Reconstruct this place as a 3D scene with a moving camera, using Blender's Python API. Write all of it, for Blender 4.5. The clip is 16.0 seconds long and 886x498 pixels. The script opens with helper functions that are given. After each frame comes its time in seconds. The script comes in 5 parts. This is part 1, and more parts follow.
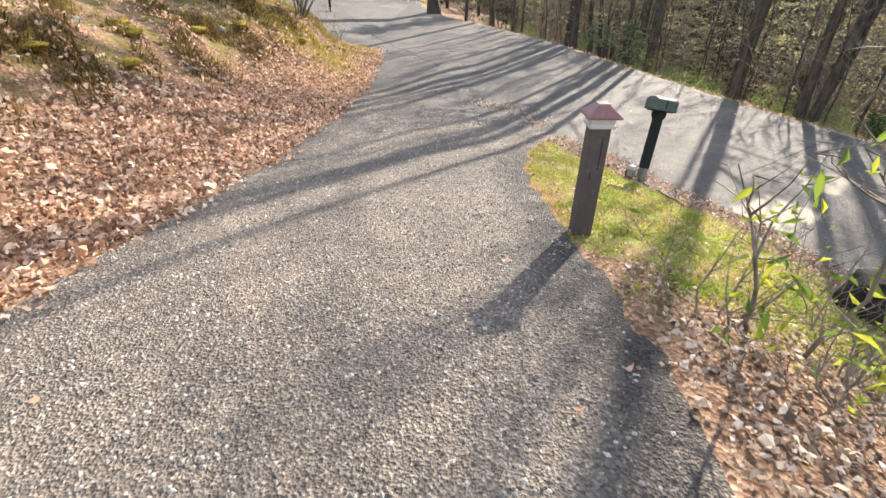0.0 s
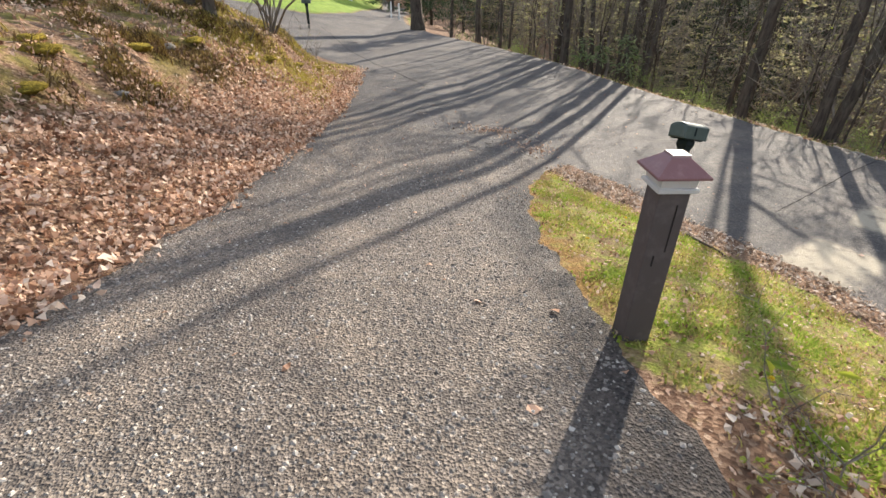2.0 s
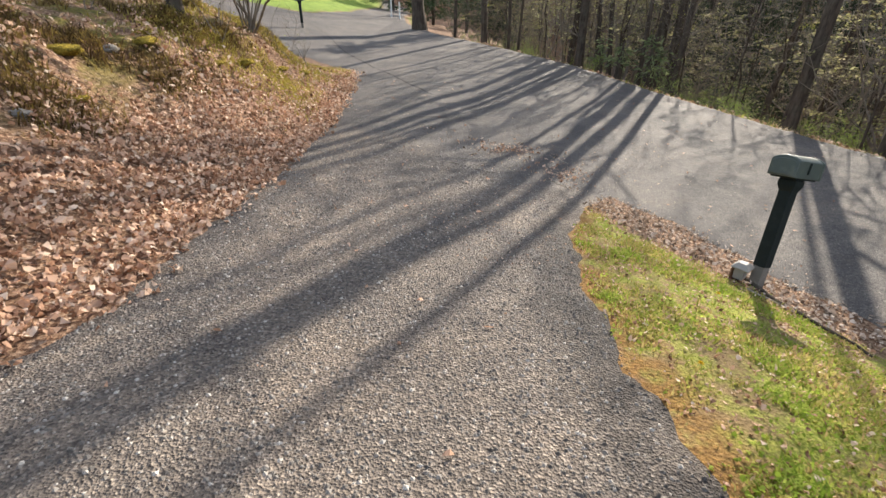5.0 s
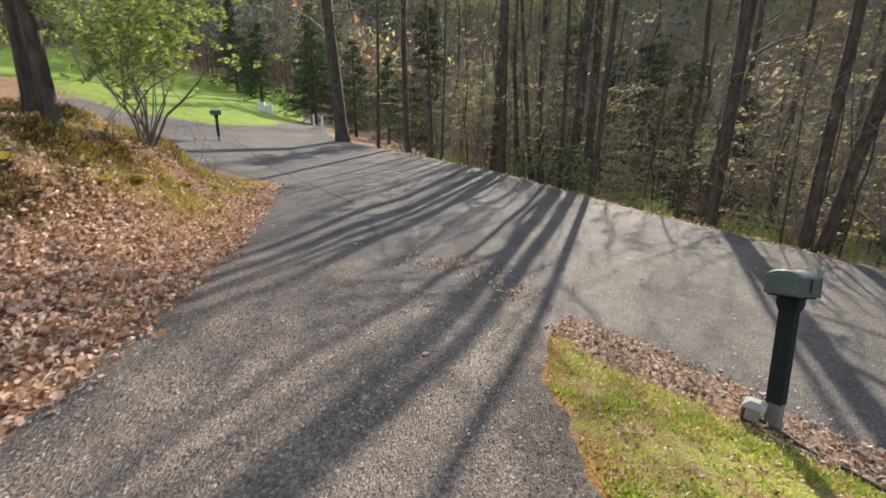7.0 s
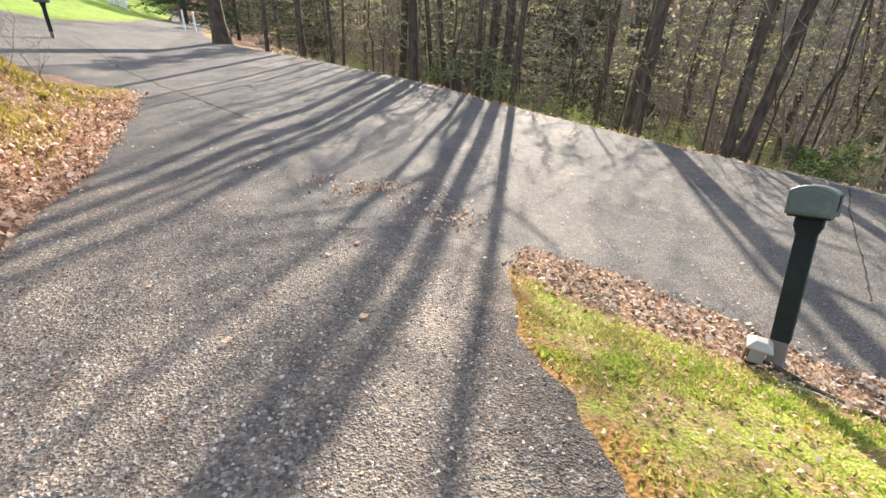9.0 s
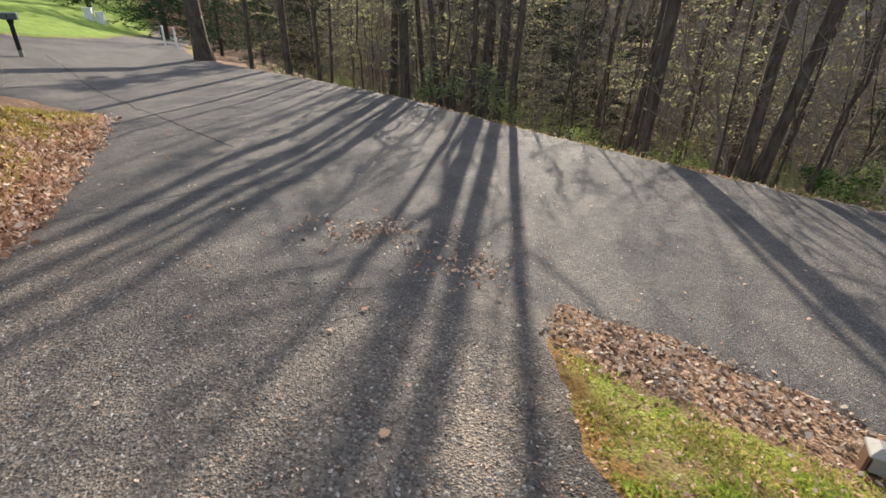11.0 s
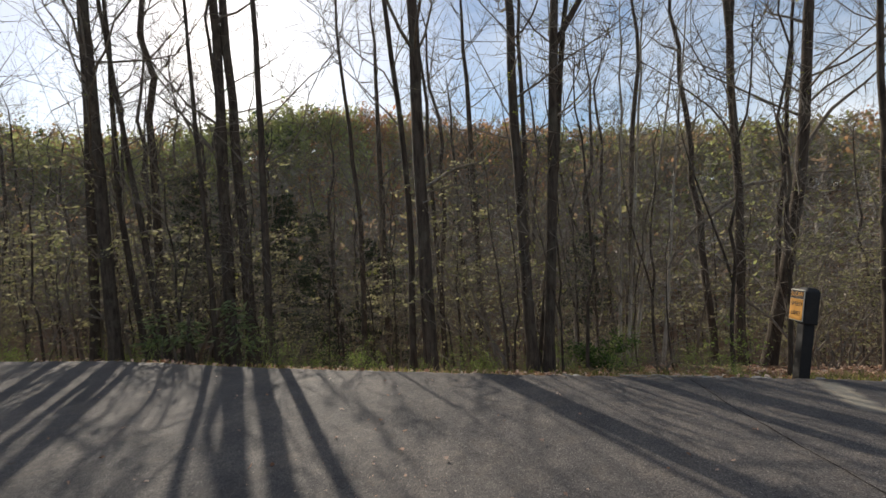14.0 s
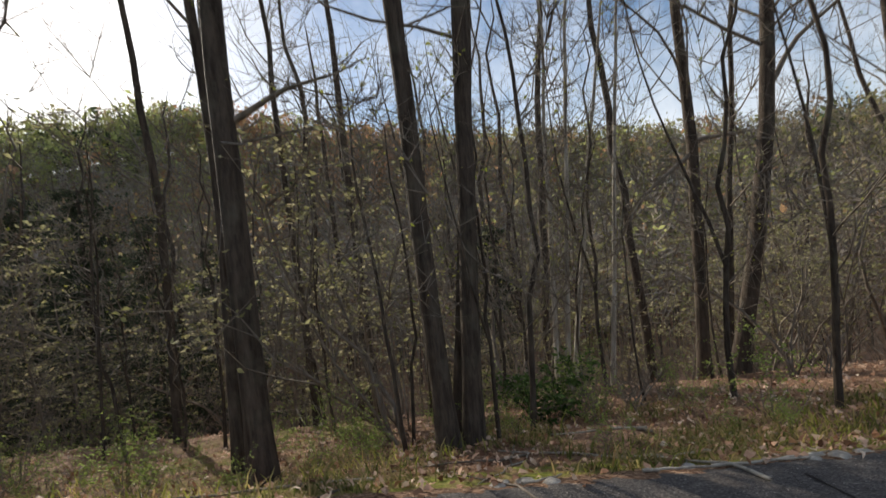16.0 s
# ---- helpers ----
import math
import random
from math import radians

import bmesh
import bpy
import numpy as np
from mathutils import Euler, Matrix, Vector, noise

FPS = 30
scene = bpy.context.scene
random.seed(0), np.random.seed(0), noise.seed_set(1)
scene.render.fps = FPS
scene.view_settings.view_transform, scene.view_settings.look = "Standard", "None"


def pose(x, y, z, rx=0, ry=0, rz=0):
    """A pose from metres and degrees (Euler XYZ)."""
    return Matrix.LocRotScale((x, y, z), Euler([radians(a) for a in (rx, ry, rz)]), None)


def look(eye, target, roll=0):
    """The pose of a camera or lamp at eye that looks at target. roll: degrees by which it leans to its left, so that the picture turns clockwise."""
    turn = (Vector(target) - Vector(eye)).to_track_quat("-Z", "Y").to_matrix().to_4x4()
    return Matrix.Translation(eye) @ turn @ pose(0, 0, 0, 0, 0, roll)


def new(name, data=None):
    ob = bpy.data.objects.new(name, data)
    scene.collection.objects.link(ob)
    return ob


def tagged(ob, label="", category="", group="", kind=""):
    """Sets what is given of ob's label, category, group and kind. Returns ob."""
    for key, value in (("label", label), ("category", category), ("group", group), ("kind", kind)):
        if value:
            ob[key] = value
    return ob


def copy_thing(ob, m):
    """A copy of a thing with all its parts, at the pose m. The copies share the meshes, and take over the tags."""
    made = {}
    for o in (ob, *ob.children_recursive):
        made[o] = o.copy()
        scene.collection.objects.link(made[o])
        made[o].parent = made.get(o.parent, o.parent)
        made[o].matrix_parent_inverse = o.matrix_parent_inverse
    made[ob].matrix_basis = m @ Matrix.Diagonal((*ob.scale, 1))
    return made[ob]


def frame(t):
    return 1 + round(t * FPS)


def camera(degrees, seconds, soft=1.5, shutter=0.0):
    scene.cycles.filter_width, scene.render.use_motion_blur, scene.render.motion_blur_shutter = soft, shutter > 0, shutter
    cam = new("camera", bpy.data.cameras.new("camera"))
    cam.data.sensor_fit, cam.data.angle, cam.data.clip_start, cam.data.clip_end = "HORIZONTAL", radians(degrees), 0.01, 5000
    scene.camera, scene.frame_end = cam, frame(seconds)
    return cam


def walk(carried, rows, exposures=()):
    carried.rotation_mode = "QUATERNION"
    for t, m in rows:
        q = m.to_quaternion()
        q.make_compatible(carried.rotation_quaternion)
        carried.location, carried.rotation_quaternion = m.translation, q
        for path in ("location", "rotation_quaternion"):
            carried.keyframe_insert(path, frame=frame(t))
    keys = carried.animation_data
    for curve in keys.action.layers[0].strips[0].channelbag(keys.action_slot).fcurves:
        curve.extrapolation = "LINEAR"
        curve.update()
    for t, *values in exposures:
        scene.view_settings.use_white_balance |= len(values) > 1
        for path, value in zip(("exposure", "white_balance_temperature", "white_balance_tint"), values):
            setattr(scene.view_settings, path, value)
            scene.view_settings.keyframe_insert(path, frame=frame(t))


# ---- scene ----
cam = camera(86.6, 16.0, 1.5, 0.2)
ROWS = [
    (0, (0.05, -0.007, 1.488), (-0.06, 1.687, 0.43), 0.5),
    (0.5, (0.045, 0.322, 1.459), (-0.059, 2.055, 0.467), 0.2),
    (1, (0.019, 0.682, 1.454), (-0.08, 2.422, 0.472), 0.2),
    (1.5, (0.025, 1.049, 1.367), (-0.049, 2.785, 0.377), 0.3),
    (2, (-0.029, 1.335, 1.301), (-0.091, 3.063, 0.296), 0.4),
    (2.5, (-0.045, 1.594, 1.275), (-0.095, 3.328, 0.279), 0.7),
    (3, (-0.049, 1.876, 1.252), (-0.095, 3.611, 0.257), 0.8),
    (3.5, (-0.075, 2.185, 1.22), (-0.128, 3.908, 0.206), 0.8),
    (6, (-0.296, 3.583, 1.02), (-0.363, 5.332, 0.052), 0.4),
    (6.5, (-0.304, 3.84, 0.979), (-0.312, 5.666, 0.163), 0.1),
    (7, (-0.304, 4.2, 1.001), (-0.074, 6.088, 0.383), 0.6),
    (7.5, (-0.278, 4.488, 1.02), (0.212, 6.381, 0.602), 0.8),
    (8, (-0.206, 4.878, 0.906), (0.438, 6.722, 0.477), 1.2),
    (8.5, (-0.272, 5.197, 0.691), (0.327, 6.93, -0.109), 2.0),
    (9, (-0.366, 5.325, 0.672), (0.22, 6.998, -0.255), 2.6),
    (11.5, (-0.375, 6.468, 0.721), (0.318, 8.143, -0.124), 2.0),
    (12, (-0.414, 6.747, 0.673), (0.427, 8.435, 0.006), 1.1),
    (12.5, (-0.331, 7.038, 0.685), (0.756, 8.655, 0.236), 0.8),
    (13, (-0.293, 7.342, 0.699), (1.026, 8.828, 0.475), -1.0),
    (13.5, (-0.171, 7.742, 0.66), (1.276, 9.116, 0.524), -2.3),
    (14, (0.03, 8.135, 0.6), (1.599, 9.375, 0.587), -3.3),
    (14.5, (0.396, 8.5, 0.514), (2.056, 9.604, 0.672), -4.2),
    (15, (1.363, 9.082, 0.364), (3.083, 10.064, 0.64), -4.8),
    (15.5, (2.611, 9.799, 0.341), (4.394, 10.663, 0.613), -5.6),
    (16, (3.734, 10.274, 0.207), (5.549, 11.115, 0.187), -6.1),
]
EXPOSURES = [(0.0, 1.54), (0.6, 1.4), (1.0, 1.1), (1.5, 0.72), (2.0, 1.08), (3.0, 1.56), (3.6, 1.12), (6.0, 0.92), (6.5, 0.84), (7.0, 0.9), (7.5, 0.45), (8.1, -0.14), (8.5, 0.6), (9.0, 1.62), (11.5, 0.73), (12.3, 0.6), (13.0, 0.12), (14.5, 0.0), (16.0, 0.05)]
walk(cam, [(t, look(eye, target, roll)) for t, eye, target, roll in ROWS], EXPOSURES)

# ---- world and sun ----
SUN = Vector((0.42, 0.81, 0.41)).normalized()
world = bpy.data.worlds.new("world")
scene.world = world
world.use_nodes = True
wn = world.node_tree
sky = wn.nodes.new("ShaderNodeTexSky")
sky.sky_type = "NISHITA"
sky.sun_disc = False
sky.sun_elevation = math.asin(SUN.z)
sky.sun_rotation = math.atan2(SUN.x, SUN.y)
sky.air_density, sky.dust_density, sky.ozone_density = 1.1, 0.7, 2.6
haze = wn.nodes.new("ShaderNodeTexNoise")
haze.inputs["Scale"].default_value, haze.inputs["Detail"].default_value, haze.inputs["Roughness"].default_value = 3.2, 6.0, 0.62
veil = wn.nodes.new("ShaderNodeMapRange")
veil.inputs["From Min"].default_value, veil.inputs["From Max"].default_value, veil.inputs["To Max"].default_value = 0.4, 0.7, 0.75
cloud = wn.nodes.new("ShaderNodeMix")
cloud.data_type = "RGBA"
cloud.inputs[7].default_value = (9.0, 9.2, 9.6, 1)
wn.links.new(wn.nodes.new("ShaderNodeTexCoord").outputs["Generated"], haze.inputs["Vector"])
wn.links.new(haze.outputs["Fac"], veil.inputs["Value"])
wn.links.new(veil.outputs[0], cloud.inputs[0])
wn.links.new(sky.outputs[0], cloud.inputs[6])
wn.links.new(cloud.outputs[2], wn.nodes["Background"].inputs[0])
wn.nodes["Background"].inputs[1].default_value = 0.115
sun = new("sun", bpy.data.lights.new("sun", "SUN"))
sun.data.energy, sun.data.angle, sun.data.color = 5.0, radians(0.6), (1.0, 0.9, 0.76)
sun.rotation_euler = SUN.to_track_quat("Z", "Y").to_euler()


# ---- materials ----
class Mat:
    """A small builder for procedural materials in object space."""

    def __init__(self, name, rough=0.8, metal=0.0, spec=0.4):
        self.m = bpy.data.materials.new(name)
        self.m.use_nodes = True
        self.t = self.m.node_tree
        self.b = self.t.nodes["Principled BSDF"]
        self.b.inputs["Roughness"].default_value = rough
        self.b.inputs["Metallic"].default_value = metal
        self.b.inputs["Specular IOR Level"].default_value = spec
        self.co = self.t.nodes.new("ShaderNodeTexCoord").outputs["Object"]

    def n(self, kind, **sets):
        node = self.t.nodes.new("ShaderNode" + kind)
        for k, v in sets.items():
            node.inputs[k.replace("_", " ")].default_value = v
        return node

    def link(self, a, b):
        self.t.links.new(a, b)

    def scaled(self, sx, sy, sz):
        mp = self.t.nodes.new("ShaderNodeMapping")
        mp.inputs["Scale"].default_value = (sx, sy, sz)
        self.link(self.co, mp.inputs["Vector"])
        return mp.outputs[0]

    def noise(self, scale, detail=3.0, rough=0.6, vec=None):
        node = self.n("TexNoise", Scale=scale, Detail=detail, Roughness=rough)
        self.link(vec or self.co, node.inputs["Vector"])
        return node.outputs["Fac"]

    def cells(self, scale, out="Color", vec=None):
        node = self.n("TexVoronoi", Scale=scale)
        self.link(vec or self.co, node.inputs["Vector"])
        return node.outputs[out]

    def ramp(self, fac, *stops):
        node = self.t.nodes.new("ShaderNodeValToRGB")
        el = node.color_ramp.elements
        while len(el) < len(stops):
            el.new(0.5)
        for e, (p, c) in zip(el, stops):
            e.position = p
            e.color = (*c, 1) if len(c) == 3 else c
        self.link(fac, node.inputs[0])
        return node.outputs[0]

    def grey(self, fac, lo, hi):
        node = self.n("MapRange", From_Min=lo, From_Max=hi)
        self.link(fac, node.inputs["Value"])
        return node.outputs[0]

    def mix(self, fac, a, b, mode="MIX"):
        node = self.t.nodes.new("ShaderNodeMix")
        node.data_type, node.blend_type = "RGBA", mode
        for sock, v in ((node.inputs[0], fac), (node.inputs[6], a), (node.inputs[7], b)):
            if isinstance(v, (int, float)):
                sock.default_value = v
            elif isinstance(v, tuple):
                sock.default_value = (*v, 1)
            else:
                self.link(v, sock)
        return node.outputs[2]

    def math(self, op, a, b):
        node = self.t.nodes.new("ShaderNodeMath")
        node.operation = op
        for sock, v in zip(node.inputs, (a, b)):
            if isinstance(v, (int, float)):
                sock.default_value = v
            else:
                self.link(v, sock)
        return node.outputs[0]

    def attribute(self, name):
        node = self.t.nodes.new("ShaderNodeAttribute")
        node.attribute_name = name
        return node.outputs["Fac"]

    def island(self):
        return self.t.nodes.new("ShaderNodeNewGeometry").outputs["Random Per Island"]

    def each(self):
        return self.t.nodes.new("ShaderNodeObjectInfo").outputs["Random"]

    def colour(self, c):
        if isinstance(c, tuple):
            self.b.inputs["Base Color"].default_value = (*c, 1)
        else:
            self.link(c, self.b.inputs["Base Color"])
        return self

    def bump(self, h, strength=0.5, dist=0.01):
        node = self.n("Bump", Strength=strength, Distance=dist)
        self.link(h, node.inputs["Height"])
        self.link(node.outputs[0], self.b.inputs["Normal"])
        return self

    def rough(self, s):
        self.link(s, self.b.inputs["Roughness"])
        return self

    def leafy(self, share, tint):
        """Light that comes through a thin leaf."""
        tr = self.n("BsdfTranslucent")
        if isinstance(tint, tuple):
            tr.inputs[0].default_value = (*tint, 1)
        else:
            self.link(tint, tr.inputs[0])
        mx = self.n("MixShader", Fac=share)
        self.link(self.b.outputs[0], mx.inputs[1])
        self.link(tr.outputs[0], mx.inputs[2])
        self.link(mx.outputs[0], self.t.nodes["Material Output"].inputs[0])
        return self


def asphalt_material():
    """Coarse chip-sealed drive that passes into the smoother, older road."""
    k = Mat("asphalt", 0.78, spec=0.3)
    bw = k.n("RGBToBW")
    k.link(k.cells(70.0), bw.inputs[0])
    coarse = k.ramp(bw.outputs[0], (0.0, (0.06, 0.05, 0.043)), (0.35, (0.14, 0.117, 0.1)), (0.75, (0.24, 0.2, 0.168)), (1.0, (0.44, 0.38, 0.32)))
    bf = k.n("RGBToBW")
    k.link(k.cells(105.0), bf.inputs[0])
    fine = k.ramp(bf.outputs[0], (0.0, (0.04, 0.036, 0.035)), (0.5, (0.108, 0.097, 0.091)), (0.85, (0.182, 0.165, 0.155)), (1.0, (0.4, 0.37, 0.34)))
    which = k.attribute("drive")
    base = k.mix(which, fine, coarse)
    worn = k.ramp(k.noise(0.8, 6.0, 0.7), (0.3, (0.62, 0.62, 0.64)), (0.5, (0.95, 0.94, 0.92)), (0.72, (1.35, 1.28, 1.18)))
    base = k.mix(1.0, base, worn, "MULTIPLY")
    mottle = k.ramp(k.noise(7.0, 5.0, 0.75), (0.3, (0.75, 0.75, 0.76)), (0.7, (1.22, 1.2, 1.16)))
    base = k.mix(1.0, base, mottle, "MULTIPLY")
    dusty = k.grey(k.noise(2.6, 6.0, 0.75), 0.52, 0.8)
    base = k.mix(k.math("MULTIPLY", dusty, 0.4), base, (0.22, 0.165, 0.115))
    # darker edge asphalt, deepened in colour for the tree shade lying there
    shaded_rim = k.math("MULTIPLY", k.attribute("edge"), k.grey(k.noise(2.2, 4.0, 0.6), 0.25, 0.5))
    base = k.mix(k.math("MULTIPLY", shaded_rim, 0.9), base, k.mix(1.0, base, (0.3, 0.3, 0.32), "MULTIPLY"))
    sand = k.math("MULTIPLY", k.attribute("sand"), k.grey(k.noise(3.0, 4.0, 0.6), 0.3, 0.5))
    base = k.mix(sand, base, k.mix(k.noise(60.0, 3.0), (0.34, 0.28, 0.2), (0.52, 0.45, 0.34)))
    k.colour(base)
    height = k.math("ADD", k.math("MULTIPLY", k.cells(70.0, "Distance"), which), k.math("MULTIPLY", k.cells(105.0, "Distance"), 0.5))
    k.bump(height, 0.85, 0.018)
    return k.m


def ground_material():
    """Litter, soil, moss and grass, by the zones kept on the sheet."""
    k = Mat("ground", 0.95, spec=0.2)
    spots = k.n("RGBToBW")
    k.link(k.cells(42.0), spots.inputs[0])
    litter = k.ramp(spots.outputs[0], (0.0, (0.06, 0.032, 0.02)), (0.4, (0.2, 0.11, 0.065)), (0.75, (0.38, 0.24, 0.15)), (1.0, (0.55, 0.4, 0.28)))
    litter = k.mix(k.grey(k.noise(1.3, 4.0), 0.4, 0.7), litter, k.mix(0.5, litter, (0.09, 0.055, 0.035)))
    blades = k.noise(60.0, 4.0, 0.75)
    grass = k.ramp(blades, (0.3, (0.08, 0.09, 0.016)), (0.52, (0.25, 0.27, 0.045)), (0.75, (0.5, 0.48, 0.11)))
    grass = k.mix(k.grey(k.noise(3.1, 6.0, 0.72), 0.44, 0.58), grass, k.ramp(blades, (0.3, (0.12, 0.08, 0.03)), (0.7, (0.34, 0.24, 0.12))))
    moss = k.ramp(k.noise(14.0, 4.0), (0.3, (0.05, 0.05, 0.012)), (0.7, (0.26, 0.21, 0.05)))
    mossy = k.math("MULTIPLY", k.attribute("moss"), k.grey(k.noise(2.2, 4.0, 0.65), 0.45, 0.58))
    base = k.mix(mossy, litter, moss)
    edge = k.math("ADD", k.attribute("grass"), k.math("MULTIPLY", k.math("SUBTRACT", k.noise(4.0, 4.0, 0.7), 0.5), 1.1))
    base = k.mix(k.grey(edge, 0.42, 0.6), base, grass)
    rust = k.ramp(k.noise(35.0, 4.0, 0.7), (0.3, (0.09, 0.045, 0.015)), (0.7, (0.36, 0.2, 0.06)))
    rusty = k.math("MULTIPLY", k.attribute("rust"), k.grey(k.noise(3.3, 4.0, 0.7), 0.36, 0.52))
    base = k.mix(rusty, base, rust)
    lawn = k.ramp(k.noise(2.0, 5.0, 0.7), (0.3, (0.13, 0.2, 0.03)), (0.7, (0.27, 0.36, 0.06)))
    base = k.mix(k.attribute("lawn"), base, lawn)
    k.colour(base)
    k.bump(k.math("ADD", k.cells(42.0, "Distance"), k.noise(70.0, 3.0, 0.8)), 0.8, 0.014)
    return k.m


def bark_material(name, dark, pale):
    k = Mat(name, 0.92, spec=0.2)
    streak = k.noise(14.0, 5.0, 0.7, k.scaled(1, 1, 0.16))
    tone = k.ramp(streak, (0.32, dark), (0.68, pale))
    tone = k.mix(k.grey(k.noise(2.5, 4.0, 0.6), 0.5, 0.75), tone, k.mix(0.4, tone, (0.2, 0.19, 0.14)))
    k.colour(tone).bump(streak, 1.0, 0.03)
    return k.m


def leaf_material(name, *tones, share=0.45):
    k = Mat(name, 0.8, spec=0.12)
    step = 1.0 / max(1, len(tones) - 1)
    c = k.ramp(k.island(), *[(i * step, t) for i, t in enumerate(tones)])
    k.colour(c).leafy(share, c)
    return k.m


def litter_material(name, *tones):
    k = Mat(name, 0.75, spec=0.3)
    c = k.ramp(k.island(), *zip((0.0, 0.2, 0.5, 0.8, 1.0), tones))
    k.colour(c).leafy(0.2, c)
    return k.m


def painted(name, tone, worn, rough=0.6, scale=6.0, spec=0.4):
    k = Mat(name, rough, spec=spec)
    grain = k.noise(scale * 4, 4.0, 0.7, k.scaled(1, 1, 0.2))
    k.colour(k.mix(k.grey(k.noise(scale, 5.0, 0.7), 0.5, 0.72), tone, worn)).bump(grain, 0.35, 0.004)
    return k.m


ASPHALT = asphalt_material()
GROUND = ground_material()
BARK = bark_material("bark", (0.028, 0.021, 0.016), (0.12, 0.094, 0.073))
BARK_PALE = bark_material("bark_pale", (0.24, 0.21, 0.17), (0.62, 0.56, 0.47))
TWIG = bark_material("twig", (0.11, 0.09, 0.072), (0.3, 0.255, 0.205))
BUD = leaf_material("bud_leaf", (0.2, 0.26, 0.04), (0.36, 0.38, 0.08), (0.5, 0.46, 0.14))
SPRING = leaf_material("spring_leaf", (0.14, 0.22, 0.04), (0.28, 0.37, 0.09), (0.45, 0.52, 0.18), share=0.55)
NEEDLE = leaf_material("needle", (0.03, 0.06, 0.025), (0.05, 0.09, 0.04), (0.09, 0.13, 0.06), share=0.25)
EVERGREEN = leaf_material("laurel_leaf", (0.08, 0.14, 0.025), (0.22, 0.3, 0.05), (0.55, 0.55, 0.06), share=0.5)
DEAD = litter_material("dead_leaf", (0.11, 0.052, 0.03), (0.35, 0.185, 0.105), (0.6, 0.375, 0.25), (0.74, 0.53, 0.385), (0.83, 0.68, 0.53))
DEAD_PALE = litter_material("bleached_leaf", (0.09, 0.065, 0.045), (0.28, 0.2, 0.14), (0.48, 0.36, 0.265), (0.6, 0.48, 0.375), (0.72, 0.61, 0.5))
BLADE = leaf_material("grass_blade", (0.17, 0.19, 0.03), (0.33, 0.36, 0.07), (0.5, 0.48, 0.13), (0.58, 0.47, 0.19), (0.44, 0.29, 0.14), share=0.55)


# ---- mesh helpers ----
class Shape:
    """Vertices and faces gathered for one mesh."""

    def __init__(self):
        self.v, self.f = [], []

    def tube(self, pts, radii, sides=6, cap=True):
        first, prev = len(self.v), None
        for i, p in enumerate(pts):
            d = (pts[min(i + 1, len(pts) - 1)] - pts[max(i - 1, 0)]).normalized()
            u = d.orthogonal().normalized() if prev is None else (prev - d * prev.dot(d)).normalized()
            prev, w = u, d.cross(u)
            for s in range(sides):
                a = 2 * math.pi * s / sides
                self.v.append(p + (u * math.cos(a) + w * math.sin(a)) * radii[i])
        for i in range(len(pts) - 1):
            for s in range(sides):
                a, b = first + i * sides + s, first + i * sides + (s + 1) % sides
                self.f.append((a, b, b + sides, a + sides))
        if cap:
            last = first + (len(pts) - 1) * sides
            self.f.append(tuple(range(last, last + sides)))
        return self

    def leaf(self, p, along, size, fold=0.25, width=0.5):
        """A pointed leaf folded along its rib, four triangles."""
        a = along.normalized()
        side = a.orthogonal().normalized()
        side.rotate(Matrix.Rotation(random.uniform(0, 6.28), 3, a))
        up = a.cross(side) * fold * size
        i = len(self.v)
        mid = p + a * size * 0.5
        self.v += [p, mid + side * size * width * 0.5 + up, p + a * size, mid - side * size * width * 0.5 + up]
        self.f += [(i, i + 1, i + 2), (i, i + 2, i + 3)]

    def box(self, x0, x1, y0, y1, z0, z1):
        i = len(self.v)
        self.v += [Vector((x, y, z)) for z in (z0, z1) for x, y in ((x0, y0), (x1, y0), (x1, y1), (x0, y1))]
        self.f += [tuple(i + k for k in q) for q in ((3, 2, 1, 0), (4, 5, 6, 7), (0, 1, 5, 4), (1, 2, 6, 5), (2, 3, 7, 6), (3, 0, 4, 7))]
        return self

    def loops(self, rings):
        """Skin over closed rings of equal length, capped at both ends."""
        i, n = len(self.v), len(rings[0])
        for r in rings:
            self.v += [Vector(p) for p in r]
        for k in range(len(rings) - 1):
            for s in range(n):
                a, b = i + k * n + s, i + k * n + (s + 1) % n
                self.f.append((a, b, b + n, a + n))
        self.f.append(tuple(range(i + n - 1, i - 1, -1)))
        self.f.append(tuple(range(i + (len(rings) - 1) * n, i + len(rings) * n)))
        return self

    def mesh(self, name, material, smooth=True):
        me = bpy.data.meshes.new(name)
        me.from_pydata([tuple(p) for p in self.v], [], self.f)
        me.materials.append(material)
        if smooth:
            me.polygons.foreach_set("use_smooth", [True] * len(me.polygons))
        me.update()
        return me


def thing(name, label, category, group="", kind="", at=None):
    ob = tagged(new(name), label, category, group, kind)
    if at is not None:
        ob.matrix_basis = at
    return ob


def part(name, shape, material, parent, label="", smooth=True, bevel=0.0):
    ob = new(name, shape.mesh(name, material, smooth))
    ob.parent = parent
    if bevel:
        b = ob.modifiers.new("bevel", "BEVEL")
        b.width, b.segments, b.limit_method = bevel, 2, "ANGLE"
    if label:
        tagged(ob, label)
    return ob


def solo(name, shape, material, label, category, group="", kind="", smooth=True):
    return tagged(new(name, shape.mesh(name, material, smooth)), label, category, group, kind)


